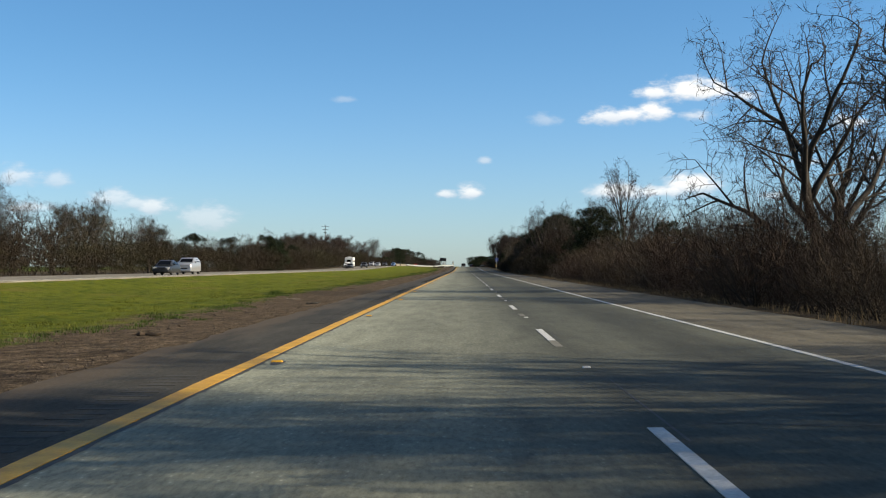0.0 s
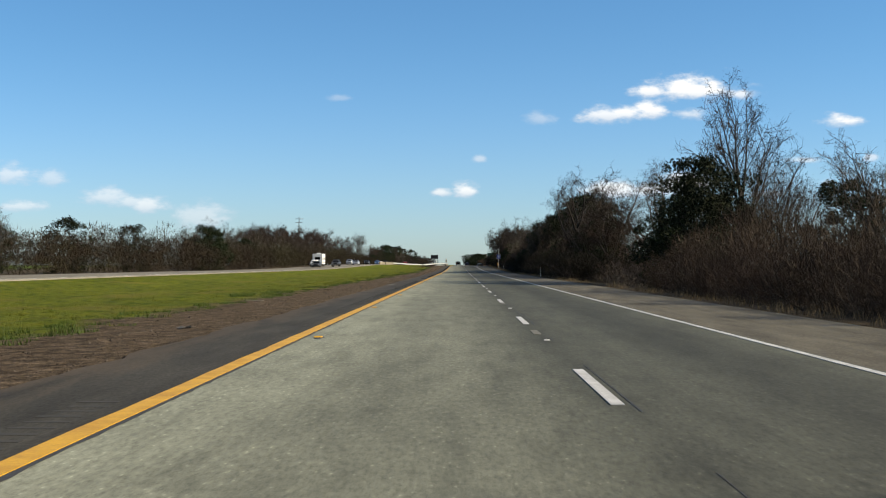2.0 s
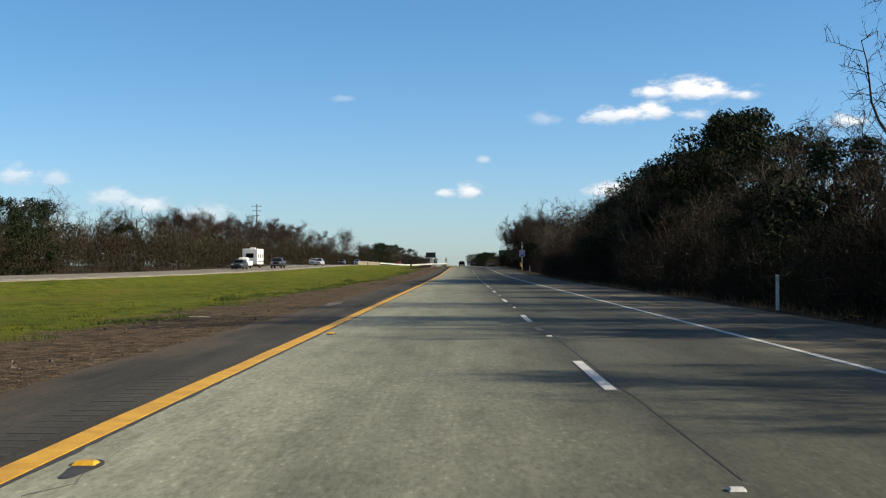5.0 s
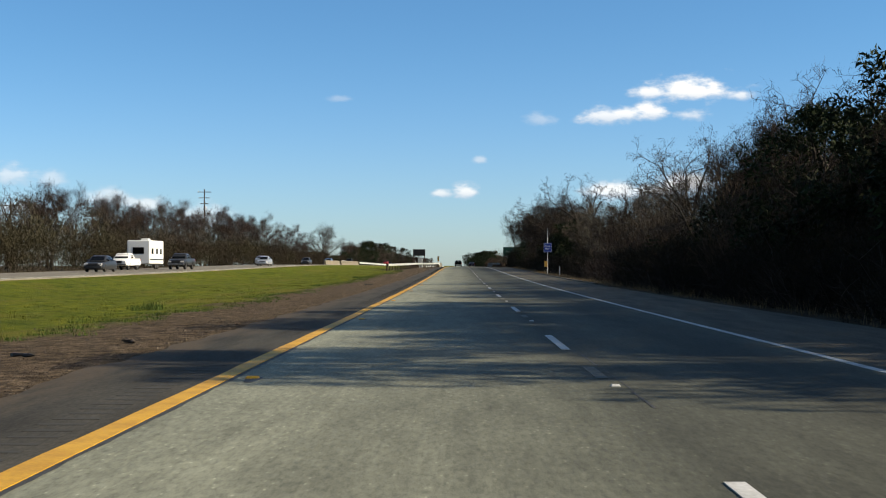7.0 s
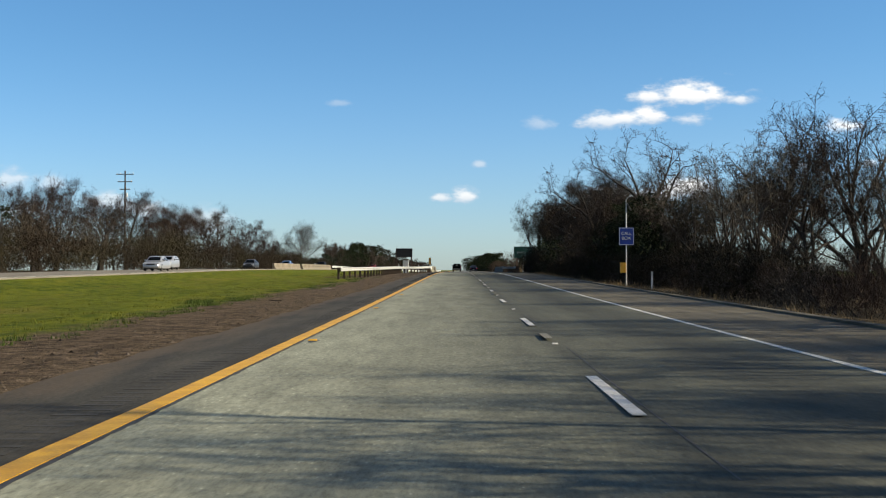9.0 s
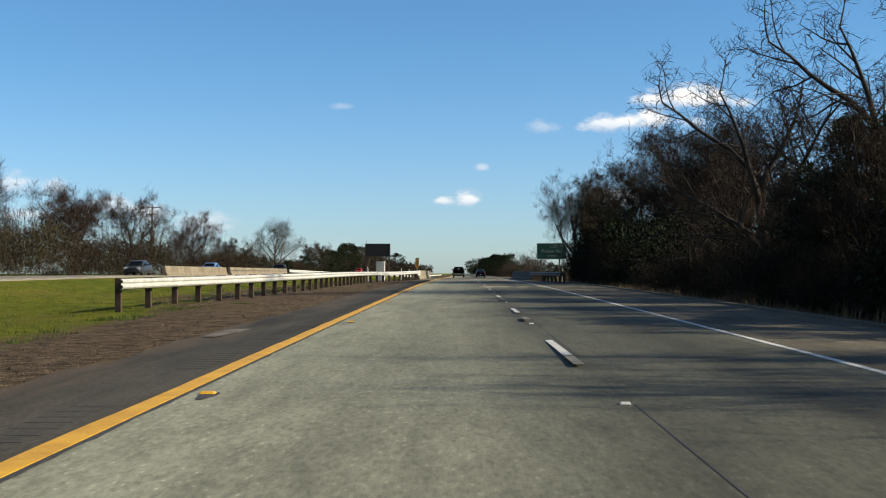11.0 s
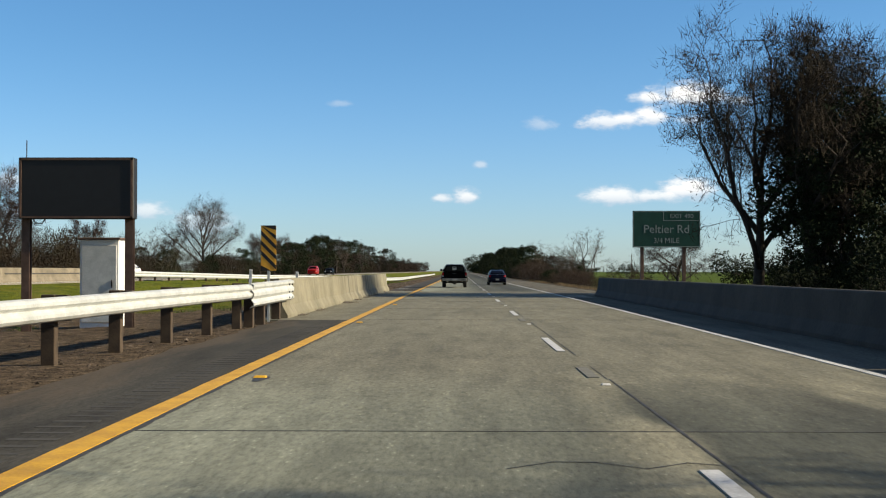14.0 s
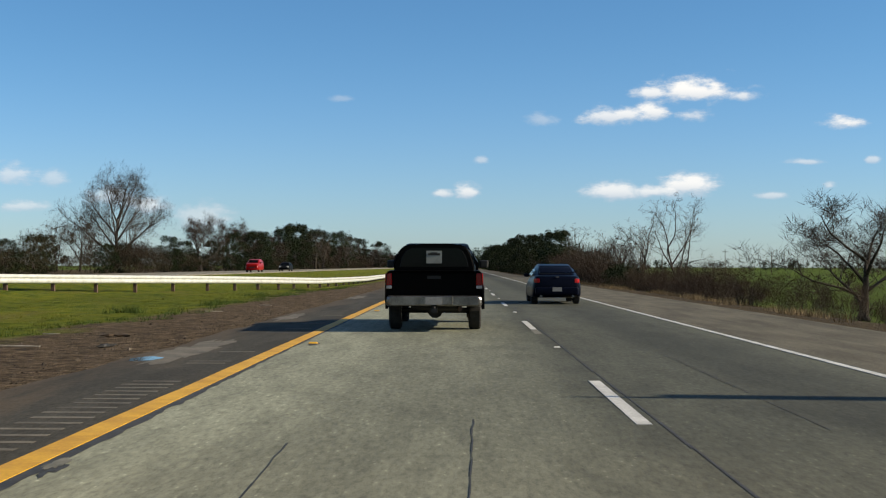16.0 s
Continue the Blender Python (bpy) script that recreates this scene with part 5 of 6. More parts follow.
for k, (x, y, ln, w, h) in enumerate(((-4.18, 521.6, 1.5, 0.42, 0.07), (-4.18, 526.2, 0.7, 0.2, 0.04), (-4.18, 531.0, 1.1, 0.24, 0.05), (-4.18, 537.5, 0.8, 0.22, 0.05), (-4.18, 545.5, 1.0, 0.25, 0.05), (-4.18, 513.0, 1.4, 0.18, 0.035), (-4.18, 508.6, 1.0, 0.16, 0.03))):
    dirt_pile(x, y, ln, w, h, k + 1.3)
# Thin strip, paler than the shoulder around it.
strip("patch_pale", 5.1, 6.0, 530.5, 536, 0.004, FAR_ROAD, "small pale patch on the outer shoulder", "patch", thick=0.004)


def green_sign():
    root = thing("exit_sign", "green exit sign with white lettering on two dark posts", "road sign", (12.9, 553.5, ground_z(12.9, 553.5)))
    z0 = 2.66 + rise(553.5) - root.location.z
    bevelled(Mesh().box(-2.1, 2.1, -0.03, 0.03, z0, z0 + 2.28), 0.01, 1).link("panel", SIGN_GREEN, root)
    fr = Mesh()
    for x0, x1, za, zb in ((-2.06, 2.06, z0 + 0.04, z0 + 0.075), (-0.2, 2.06, z0 + 1.66, z0 + 1.69), (-2.06, 2.06, z0 + 2.205, z0 + 2.24), (-2.06, -2.03, z0 + 0.04, z0 + 2.24), (2.03, 2.06, z0 + 0.04, z0 + 2.24), (-0.2, -0.17, z0 + 1.69, z0 + 2.2)):
        fr.box(x0, x1, -0.036, -0.031, za, zb)
    fr.link("border", SHADED_LETTER, root, "thin white border")
    words("Peltier Rd", 0.72, (0, -0.04, z0 + 1.12), 0, SHADED_LETTER, root)
    words("3/4 MILE", 0.46, (0, -0.04, z0 + 0.42), 0, SHADED_LETTER, root)
    words("EXIT 490", 0.38, (0.95, -0.04, z0 + 1.94), 0, SHADED_LETTER, root)
    for x in (-1.5, 1.1):
        bevelled(Mesh().box(x - 0.1, x + 0.1, 0.04, 0.28, -0.5, z0 + 2.1), 0.01, 1).link("post", RUST, root)


def message_board():
    root = thing("message_board", "blank black message board on two brown steel posts", "message board", (-8.4, 503.0, ground_z(-8.4, 503)))
    z0 = 2.32 + rise(503) - root.location.z
    bevelled(Mesh().box(-1.28, 1.28, -0.16, 0.16, z0, z0 + 1.36), 0.02, 1).link("case", BLACK, root)
    for x in (-1.15, 1.15):
        Mesh().box(x - 0.09, x + 0.09, -0.05, -0.035, -0.5, z0 + 0.2).box(x - 0.09, x + 0.09, 0.1, 0.115, -0.5, z0 + 0.2).box(x - 0.01, x + 0.01, -0.035, 0.1, -0.5, z0 + 0.2).link("post", RUST, root)
    Mesh().tube([(-1.15, 0, z0 + 1.36), (-1.15, 0, z0 + 1.75)], 0.012, 6).link("aerial", BLACK, root)
    rim = Mesh()
    for za in (z0 + 0.02, z0 + 1.30):
        rim.box(-1.25, 1.25, -0.18, -0.161, za, za + 0.04)
    for xa in (-1.25, 1.21):
        rim.box(xa, xa + 0.04, -0.18, -0.161, z0 + 0.02, z0 + 1.34)
    rim.link("rim", RUST, root)
    Mesh().tube([(-1.0, 0, z0 + 0.02), (-0.95, 0, z0 - 0.08), (-0.8, 0, z0 - 0.1), (-0.72, 0, z0 + 0.02)], 0.018, 5).link("cable", BLACK, root)
    c = thing("control_cabinet", "pale metal roadside control cabinet with a sunlit side", "cabinet", (-8.2, 504.3, ground_z(-8.2, 504.3) - 0.05))
    bevelled(Mesh().box(-0.45, 0.45, -0.32, 0.32, 0.0, 2.05), 0.015, 1).link("body", PAINT_WHITE, c)
    bevelled(Mesh().box(-0.4, 0.4, -0.345, -0.322, 0.15, 1.92), 0.006, 1).link("door", GALV, c)
    bevelled(Mesh().box(-0.49, 0.49, -0.37, 0.36, 2.05, 2.1), 0.008, 1).link("lid", RUST, c)
    Mesh().box(0.28, 0.31, -0.37, -0.345, 0.95, 1.12).link("handle", BLACK, c)


def object_marker():
    root = thing("object_marker", "black and yellow diagonally striped marker on a short post", "road sign", (-4.45, 504.9, rise(504.9)))
    z0, z1, w = 1.18, 2.25, 0.18
    bevelled(Mesh().box(-w, w, -0.006, 0.006, z0, z1), 0.003, 1).link("panel", CALL_YELLOW, root)
    s = Mesh()
    for k in range(5):
        a = z0 + 0.02 + 0.235 * k
        pts = [(-w, a + 0.36), (-w, a + 0.36 + 0.11), (w, a + 0.11), (w, a)]
        pts = [(x, min(max(z, z0), z1)) for x, z in pts]
        s.add([(x, -0.010, z) for x, z in pts], [(3, 2, 1, 0)])
    s.add([(-w, -0.010, z0), (-w, -0.010, z0 + 0.13), (w * 0.3, -0.010, z0)], [(2, 1, 0)])
    s.link("stripe", BLACK, root, "black diagonal stripes")
    Mesh().box(-0.03, 0.03, 0.008, 0.05, -0.3, z1 - 0.1).link("post", GALV, root)


def call_box():
    root = thing("call_box", "call box with blue sign and yellow case on white pole", "call box", (9.75, 380.6, ground_z(9.75, 380.6)))
    Mesh().tube([(0, 0, -0.4), (0, 0, 4.75)], 0.035, 8).link("pole", PAINT_WHITE, root)
    bevelled(Mesh().box(-0.43, 0.43, -0.06, -0.045, 2.36, 3.38), 0.005, 1).link("sign_panel", SIGN_BLUE, root, "blue sign panel")
    fr = Mesh()
    for x0, x1, za, zb in ((-0.41, 0.41, 2.385, 2.405), (-0.41, 0.41, 3.335, 3.355), (-0.41, -0.39, 2.385, 3.355), (0.39, 0.41, 2.385, 3.355)):
        fr.box(x0, x1, -0.064, -0.0605, za, zb)
    fr.link("border", SIGN_WHITE, root)
    words("CALL", 0.25, (0, -0.066, 3.03), 0, SIGN_WHITE, root)
    words("BOX", 0.25, (0, -0.066, 2.76), 0, SIGN_WHITE, root)
    bevelled(Mesh().box(-0.36, -0.04, -0.12, 0.12, 0.78, 1.36), 0.03, 2).link("phone_case", CALL_YELLOW, root, "yellow phone case")
    m = pose(0.16, 0, 4.55, 0, 62, 0)
    Mesh().box(-0.24, 0.24, -0.2, 0.2, -0.012, 0.012, m).link("solar_panel", BLACK, root)
    Mesh().box(-0.25, 0.25, -0.21, 0.21, 0.013, 0.02, m).link("panel_rim", PAINT_WHITE, root)
    Mesh().tube([(0, 0, 4.7), (0, 0, 5.0)], 0.012, 5).link("aerial", GALV, root)


green_sign()
message_board()
object_marker()
call_box()


def delineator(x, y, h=1.0, lean=0.0):
    root = thing("delineator", "thin white plastic delineator post with a reflector", "marker post", (x, y, ground_z(x, y)), 0, "delineator posts")
    m = pose(0, 0, 0, 0, lean, 0)
    bevelled(Mesh().box(-0.05, 0.05, -0.012, 0.012, -0.25, h, m), 0.004, 1).link("post", PAINT_WHITE, root)
    Mesh().box(-0.04, 0.04, -0.018, -0.0125, h - 0.22, h - 0.04, m).link("reflector", GALV, root)


for x, y, h, ln in ((10.9, 378.5, 1.0, 0), (-8.9, 497, 1.4, -3), (-6.6, 515, 1.3, 2), (-6.0, 522, 1.2, 0), (9.0, 210, 1.0, 0), (9.3, 489, 1.2, 0)):
    delineator(x, y, h, ln)


def power_pole(x, y, h):
    root = thing("power_pole", "tall wooden power pole with crossarms against the sky", "power pole", (x, y, ground_z(x, y)), 0, "power poles")
    Mesh().tube([(0, 0, -0.5), (0, 0, h)], [0.2, 0.12], 8).link("pole", POST_WOOD, root)
    for z, w in ((h - 0.6, 1.5), (h - 1.9, 1.25), (h - 3.2, 0.9)):
        Mesh().box(-w, w, -0.16, -0.04, z - 0.07, z + 0.07).link("crossarm", POST_WOOD, root)
        for s in (-0.9, -0.5, 0.5, 0.9):
            Mesh().tube([(w * s, -0.1, z + 0.07), (w * s, -0.1, z + 0.24)], [0.05, 0.035], 6).link("insulator", GALV, root)
    Mesh().tube([(0.28, 0, h - 4.6), (0.28, 0, h - 3.8)], 0.17, 8).link("transformer", GALV, root)


for x, y, h in ((-57.5, 524, 17.2), (-58, 610, 13.5), (-64, 420, 9.5), (-60, 1000, 14.0)):
    power_pole(x, y, h)
far_poles = thing("utility_pole", "thin distant utility pole at the field edge", "power pole", (62, 930, ground_z(62, 930)), 0, "distant poles")
Mesh().tube([(0, 0, -0.5), (0, 0, 9.5)], [0.16, 0.1], 6).box(-1.1, 1.1, -0.05, 0.05, 8.6, 8.75).link("pole", POST_WOOD, far_poles)
for k in range(1, 7):
    copy_thing(far_poles, Matrix.Translation((62 + 34 * k, 930 + 70 * k, ground_z(100, 930))))
fs = thing("roadside_sign", "small teal service sign partly hidden by brush", "road sign", (16.4, 742, ground_z(16.4, 742)))
bevelled(Mesh().box(-1.2, 1.2, -0.03, 0.03, 1.9, 3.2), 0.01, 1).link("panel", SIGN_GREEN, fs)
for x in (-0.8, 0.8):
    Mesh().box(x - 0.06, x + 0.06, 0.04, 0.16, -0.4, 3.0).link("post", RUST, fs)


OLD_BOARD = speckled("sun_bleached_board", (0.16, 0.14, 0.11), (0.34, 0.31, 0.26), 5, 0.9, fine=60)


# debris on the dirt verge
def debris(x, y, turn, length, mat, label, name):
    rng = random.Random(int(y))
    root = thing(name, label, "debris", (x, y, ground_z(x, y) + 0.01), turn, "roadside debris")
    m = Mesh()
    n = 7
    m.tube([(-length / 2 + length * k / n, 0.06 * rng.uniform(-1, 1), 0.012 + 0.012 * rng.random()) for k in range(n + 1)], [0.008] + [0.016 + 0.022 * rng.random() for _ in range(n - 1)] + [0.006], 5)
    m.link("piece", mat, root)


def board(x, y, turn, length, width):
    root = thing("board", "weathered grey wooden board lying on the dirt", "board", (x, y, ground_z(x, y) + 0.005), turn, "loose boards")
    bevelled(Mesh().box(-length / 2, length / 2, -width / 2, width / 2, 0.0, 0.022, pose(0, 0, 0, 0, 1.5, 0)), 0.004, 1).link("plank", OLD_BOARD, root)


for x, y, turn, ln, w in ((-6.85, 562.5, 4, .66, .09), (-7.75, 566.8, -3, .32, .06), (-6.9, 578.5, 20, .5, .08), (-6.2, 583.5, -12, .4, .06), (-6.5, 54, 8, .6, .08), (-7.1, 118, -15, .7, .09), (-6.3, 205, 25, .5, .08), (-6.9, 300, 5, .7, .08), (-6.6, 372, -8, .5, .08)):
    board(x, y, turn, ln, w)
for k, (x, y) in enumerate(((-5.6, 28), (-4.9, 47), (-6.2, 75), (-5.2, 98), (-6.5, 137), (-5.1, 141), (-5.7, 176), (-6.0, 259), (-5.3, 262), (-5.5, 318), (-6.1, 351), (-5.2, 449), (-6.0, 565), (-5.3, 562))):
    if k % 2:
        debris(x, y, 20 * k, 0.5, BLACK, "torn strip of black tyre rubber on the dirt", "tyre_scrap")
    else:
        debris(x, y, 15 * k, 0.55, POST_WOOD, "broken piece of weathered wood on the dirt", "wood_scrap")



# ---- vehicles ----
def paint(name, col, rough=0.25, metal=0.3):
    m, t, b = material(name, rough, metal)
    tc = t.nodes.new("ShaderNodeTexCoord").outputs["Object"]
    dust = noisen(t, tc, 3, 5, 0.6)
    t.links.new(mixn(t, mathn(t, "MULTIPLY", dust, 0.006), col, (0.16, 0.14, 0.11)), b.inputs["Base Color"])
    b.inputs["Coat Weight"].default_value = 0.02
    b.inputs["Specular IOR Level"].default_value = 0.05
    return m


DARK_PAINT = paint("near_black_paint", (0.0008, 0.0009, 0.0013), 0.5, 0.0)
BLUE_BLACK = paint("dark_navy_paint", (0.003, 0.0045, 0.012), 0.3, 0.1)
SILVER = paint("silver_paint", (0.42, 0.43, 0.45), 0.3, 0.6)
WHITE_PAINT = paint("white_vehicle_paint", (0.72, 0.72, 0.70), 0.3, 0.0)
LIGHT_BLUE = paint("light_blue_paint", (0.10, 0.19, 0.36), 0.3, 0.3)
RED_PAINT = paint("red_vehicle_paint", (0.24, 0.008, 0.008), 0.3, 0.1)
GREY_PAINT = paint("dark_grey_paint", (0.04, 0.042, 0.046), 0.3, 0.4)
GLASS, _t, _b = material("tinted_window_glass", 0.05, 0.0)
_b.inputs["Base Color"].default_value = (0.004, 0.0045, 0.005, 1)
_b.inputs["Specular IOR Level"].default_value = 0.1
PLATE = speckled("dusty_plate", (0.20, 0.20, 0.20), (0.32, 0.32, 0.31), 9, 0.6, bump=0)
STICKER = speckled("faded_sticker", (0.16, 0.18, 0.18), (0.24, 0.26, 0.25), 6, 0.6, bump=0)
RUBBER = speckled("tyre_rubber", (0.012, 0.012, 0.012), (0.03, 0.029, 0.028), 8, 0.9)
RED_LENS, _t, _b = material("red_lamp_lens", 0.15)
_b.inputs["Base Color"].default_value = (0.30, 0.006, 0.010, 1)
CLEAR_LENS, _t, _b = material("clear_lamp_lens", 0.1)
_b.inputs["Base Color"].default_value = (0.62, 0.62, 0.62, 1)
CHROME = speckled("worn_chrome", (0.10, 0.10, 0.10), (0.30, 0.29, 0.28), 4, 0.3, 0.85, bump=0.03)


def ring(y, wb, wt, z0, z1, r=0.10):
    """Rounded cross-section: half width wb low, wt high, between z0 and z1."""
    r = min(r, (z1 - z0) * 0.45)
    zm = z0 + (z1 - z0) * 0.45
    half = [(wb - r * 0.8, z0), (wb - r * 0.2, z0 + r * 0.35), (wb, z0 + r), (max(wb, wt), zm), (wt, z1 - r), (wt - r * 0.3, z1 - r * 0.3), (wt - r, z1)]
    pts = half + [(-x, z) for x, z in reversed(half)]
    return [(x, y, z) for x, z in pts]


def loft(rings, sub=4):
    """Skin over the cross-sections, eased between them."""
    m = Mesh()
    eased = []
    for k in range(len(rings) - 1):
        a, b, c, d = rings[max(k - 1, 0)], rings[k], rings[k + 1], rings[min(k + 2, len(rings) - 1)]
        for s in range(sub):
            u = s / sub
            row = []
            for p0, p1, p2, p3 in zip(a, b, c, d):
                row.append(tuple(0.5 * (2 * v1 + (v2 - v0) * u + (2 * v0 - 5 * v1 + 4 * v2 - v3) * u * u + (3 * v1 - v0 - 3 * v2 + v3) * u ** 3) for v0, v1, v2, v3 in zip(p0, p1, p2, p3)))
            eased.append(row)
    rings = eased + [rings[-1]]
    n = len(rings[0])
    for r in rings:
        m.v += r
    for k in range(len(rings) - 1):
        for s in range(n):
            i, j = k * n + s, k * n + (s + 1) % n
            m.f.append((i, i + n, j + n, j))
    m.f.append(tuple(range(n)))
    m.f.append(tuple((len(rings) - 1) * n + s for s in range(n))[::-1])
    return m


def panel(pts, lift):
    """A pane of four or more points with a little thickness, set proud along its normal."""
    p = [Vector(q) for q in pts]
    nrm = (p[1] - p[0]).cross(p[2] - p[0]).normalized()
    n = len(p)
    v = [q + nrm * lift for q in p] + [q - nrm * 0.004 for q in p]
    return Mesh().add(v, [tuple(range(n)), tuple(range(2 * n - 1, n - 1, -1))] + [(k, k + n, (k + 1) % n + n, (k + 1) % n) for k in range(n)])


def wheel(root, x, y, r, w):
    tyre = Mesh()
    prof = [(-w / 2, r * 0.62), (-w / 2, r * 0.88), (-w * 0.38, r), (w * 0.38, r), (w / 2, r * 0.88), (w / 2, r * 0.62)]
    n = 20
    for k in range(n):
        a = 2 * math.pi * k / n
        tyre.v += [(u, q * math.cos(a), q * math.sin(a)) for u, q in prof]
    c = len(prof)
    for k in range(n):
        for s in range(c):
            i, j = k * c + s, k * c + (s + 1) % c
            tyre.f.append((i, j, (j + c) % (n * c), (i + c) % (n * c)))
    wh = tyre.link("wheel", RUBBER, root)
    wh.location = (x, y, r)
    rim = Mesh().tube([(-w * 0.42, 0, 0), (w * 0.42, 0, 0)], r * 0.63, 14)
    for k in range(5):
        a = 2 * math.pi * k / 5
        rim.box(-w * 0.47, w * 0.47, -0.03, 0.03, 0.05, r * 0.6, Matrix.Rotation(a, 4, "X"))
    rim.link("rim", CHROME, wh)
    return wh


def lamp_cluster(side, x0, x1, z, h):
    """Tail lamp that follows the rounded corner of the body."""
    plan = [(x0, -.035), (x0 + (x1 - x0) * .5, -.012), (x0 + (x1 - x0) * .85, .07), (x1, .22), (x1 - .06, .24), (x0, .1)]
    n = len(plan)
    v = [(side * x, y, z - h * (1.0 if k < 3 else .6)) for k, (x, y) in enumerate(plan)] + [(side * x, y, z + h * .85) for x, y in plan]
    f = [tuple(range(n))[::side], tuple(range(2 * n - 1, n - 1, -1))[::side]] + [(k, k + n, (k + 1) % n + n, (k + 1) % n)[::side] for k in range(n)]
    return bevelled(Mesh().add(v, f), .015, 2)


def sedan(label, mat, at, turn=0.0, length=4.72, width=1.78, top=1.43, suv=False, group="oncoming traffic", name="car"):
    root = thing(name, label, "car", at, turn, group)
    s, w, h = length / 4.72, width / 2, top / 1.43
    if suv:
        body = [(0, .86, .84, .42, .98), (.12, .97, .95, .32, 1.04), (.9, 1, .98, .26, 1.06), (2.4, 1, .98, .24, 1.04), (3.5, 1, .97, .24, 1.0), (4.4, .96, .92, .28, .92), (4.72, .8, .76, .4, .78)]
        cab = [(.06, .92, .84, 1.0, 1.06), (.35, .92, .76, 1.0, 1.36), (.9, .92, .76, 1.0, 1.43), (2.3, .92, .76, 1.0, 1.42), (2.75, .92, .78, 1.0, 1.36), (3.5, .9, .82, .98, 1.02)]
        rear, front = (.10, .33), (2.8, 3.45)
    else:
        body = [(-.03, .74, .70, .40, .90), (.02, .87, .82, .30, .97), (.14, .95, .90, .25, 1.0), (.35, .985, .92, .22, 1.02), (.8, 1, .94, .2, 1.01), (1.6, 1, .96, .2, .97), (3.0, 1, .97, .2, .92), (4.0, .98, .93, .2, .83), (4.5, .9, .84, .26, .74), (4.72, .72, .68, .36, .62)]
        cab = [(.55, .84, .76, .9, 1.01), (.85, .86, .72, .9, 1.20), (1.2, .88, .68, .9, 1.35), (1.7, .88, .67, .9, 1.42), (2.4, .88, .68, .9, 1.42), (2.8, .88, .70, .9, 1.36), (3.6, .86, .8, .88, .94)]
        rear, front = (.62, 1.16), (2.86, 3.52)
    loft([ring(y * s, a * w, b * w, z0, z1 * h) for y, a, b, z0, z1 in body]).link("body", mat, root, smooth=0.7)
    loft([ring(y * s, a * w, b * w, z0 * h, z1 * h, 0.07) for y, a, b, z0, z1 in cab]).link("roof", mat, root, smooth=0.7)

    def at_cab(y):
        for p, q in zip(cab, cab[1:]):
            if p[0] <= y <= q[0]:
                u = (y - p[0]) / (q[0] - p[0])
                return [a + (b - a) * u for a, b in zip(p, q)]
        return list(cab[-1])

    def pane(name, ya, yb):
        a, b = at_cab(ya), at_cab(yb)
        za, zb = a[4] * h, b[4] * h
        q = [(-a[2] * w * 0.86, ya * s, za), (a[2] * w * 0.86, ya * s, za), (b[2] * w * 0.86, yb * s, zb), (-b[2] * w * 0.86, yb * s, zb)]
        panel(q, 0.012).link(name, GLASS, root, "tinted glass")

    pane("rear_window", *rear)
    pane("windscreen", *front)
    y1, y2, y3 = (0.5, 1.9, 3.1) if suv else (1.1, 2.05, 3.15)
    for sd_ in (-1, 1):
        for ya, yb in ((y1, y2 - 0.05), (y2 + 0.05, y3)):
            a, b = at_cab(ya), at_cab(yb)
            q = [(sd_ * w * 0.945, ya * s, 1.0 * h), (sd_ * w * 0.945, yb * s, 0.99 * h), (sd_ * w * (b[2] + .10), yb * s, min(b[4] - .12, 1.26) * h + 0.02), (sd_ * w * (a[2] + .10), ya * s, min(a[4] - .12, 1.28) * h)]
            if q[2][2] < q[1][2] + 0.05:
                q[2] = (q[2][0], q[2][1] - 0.35, q[2][2] + 0.12)
            panel(q if sd_ > 0 else q[::-1], 0.01).link("side_window", GLASS, root, "tinted glass")
        zl = .84 * h if not suv else .86 * h
        lamp_cluster(sd_, w * .70, w * .935, zl, .07).link("tail_light", RED_LENS, root, "red tail lamp")
        bevelled(Mesh().box(sd_ * w * .68 - .17, sd_ * w * .68 + .17, length - .22, length - .04, .60, .74), .03, 2).link("headlight", CLEAR_LENS, root, "clear headlamp")
        bevelled(Mesh().box(sd_ * (w + .03) - .09, sd_ * (w + .03) + .09, 3.0 * s, 3.12 * s, .95 * h, 1.08 * h), .03, 1).link("wing_mirror", mat, root)
        for yw in (0.95 * s, 3.75 * s):
            wheel(root, sd_ * (w - .12), yw, .33, .22)
    bevelled(Mesh().box(-w * .86, w * .86, -.08, .12, .29, .56), .075, 4).link("rear_bumper", mat, root, smooth=0.7)
    bevelled(Mesh().box(-w * .84, w * .84, length - .16, length + .05, .28, .52), .05, 2).link("front_bumper", mat, root, smooth=0.7)
    Mesh().box(-.15, .15, -.096, -.081, .42 if not suv else .72, .55 if not suv else .85).link("number_plate", PLATE, root, "blank white plate")
    if not suv:
        bevelled(Mesh().box(-w * .70, w * .70, .02, .2, 1.01, 1.045), .015, 2).link("boot_spoiler", mat, root)
        bevelled(Mesh().box(-.05, .05, -.045, .1, .86, .90), .015, 1).link("badge", CHROME, root, "plain chrome badge")
        for sd_ in (-1, 1):
            Mesh().tube([(sd_ * .52, -.05, .27), (sd_ * .52, .3, .27)], .045, 8).link("exhaust", CHROME, root)
    Mesh().box(-w * .45, w * .45, length + .0, length + .055, .55, .66).link("grille", BLACK, root)
    return root


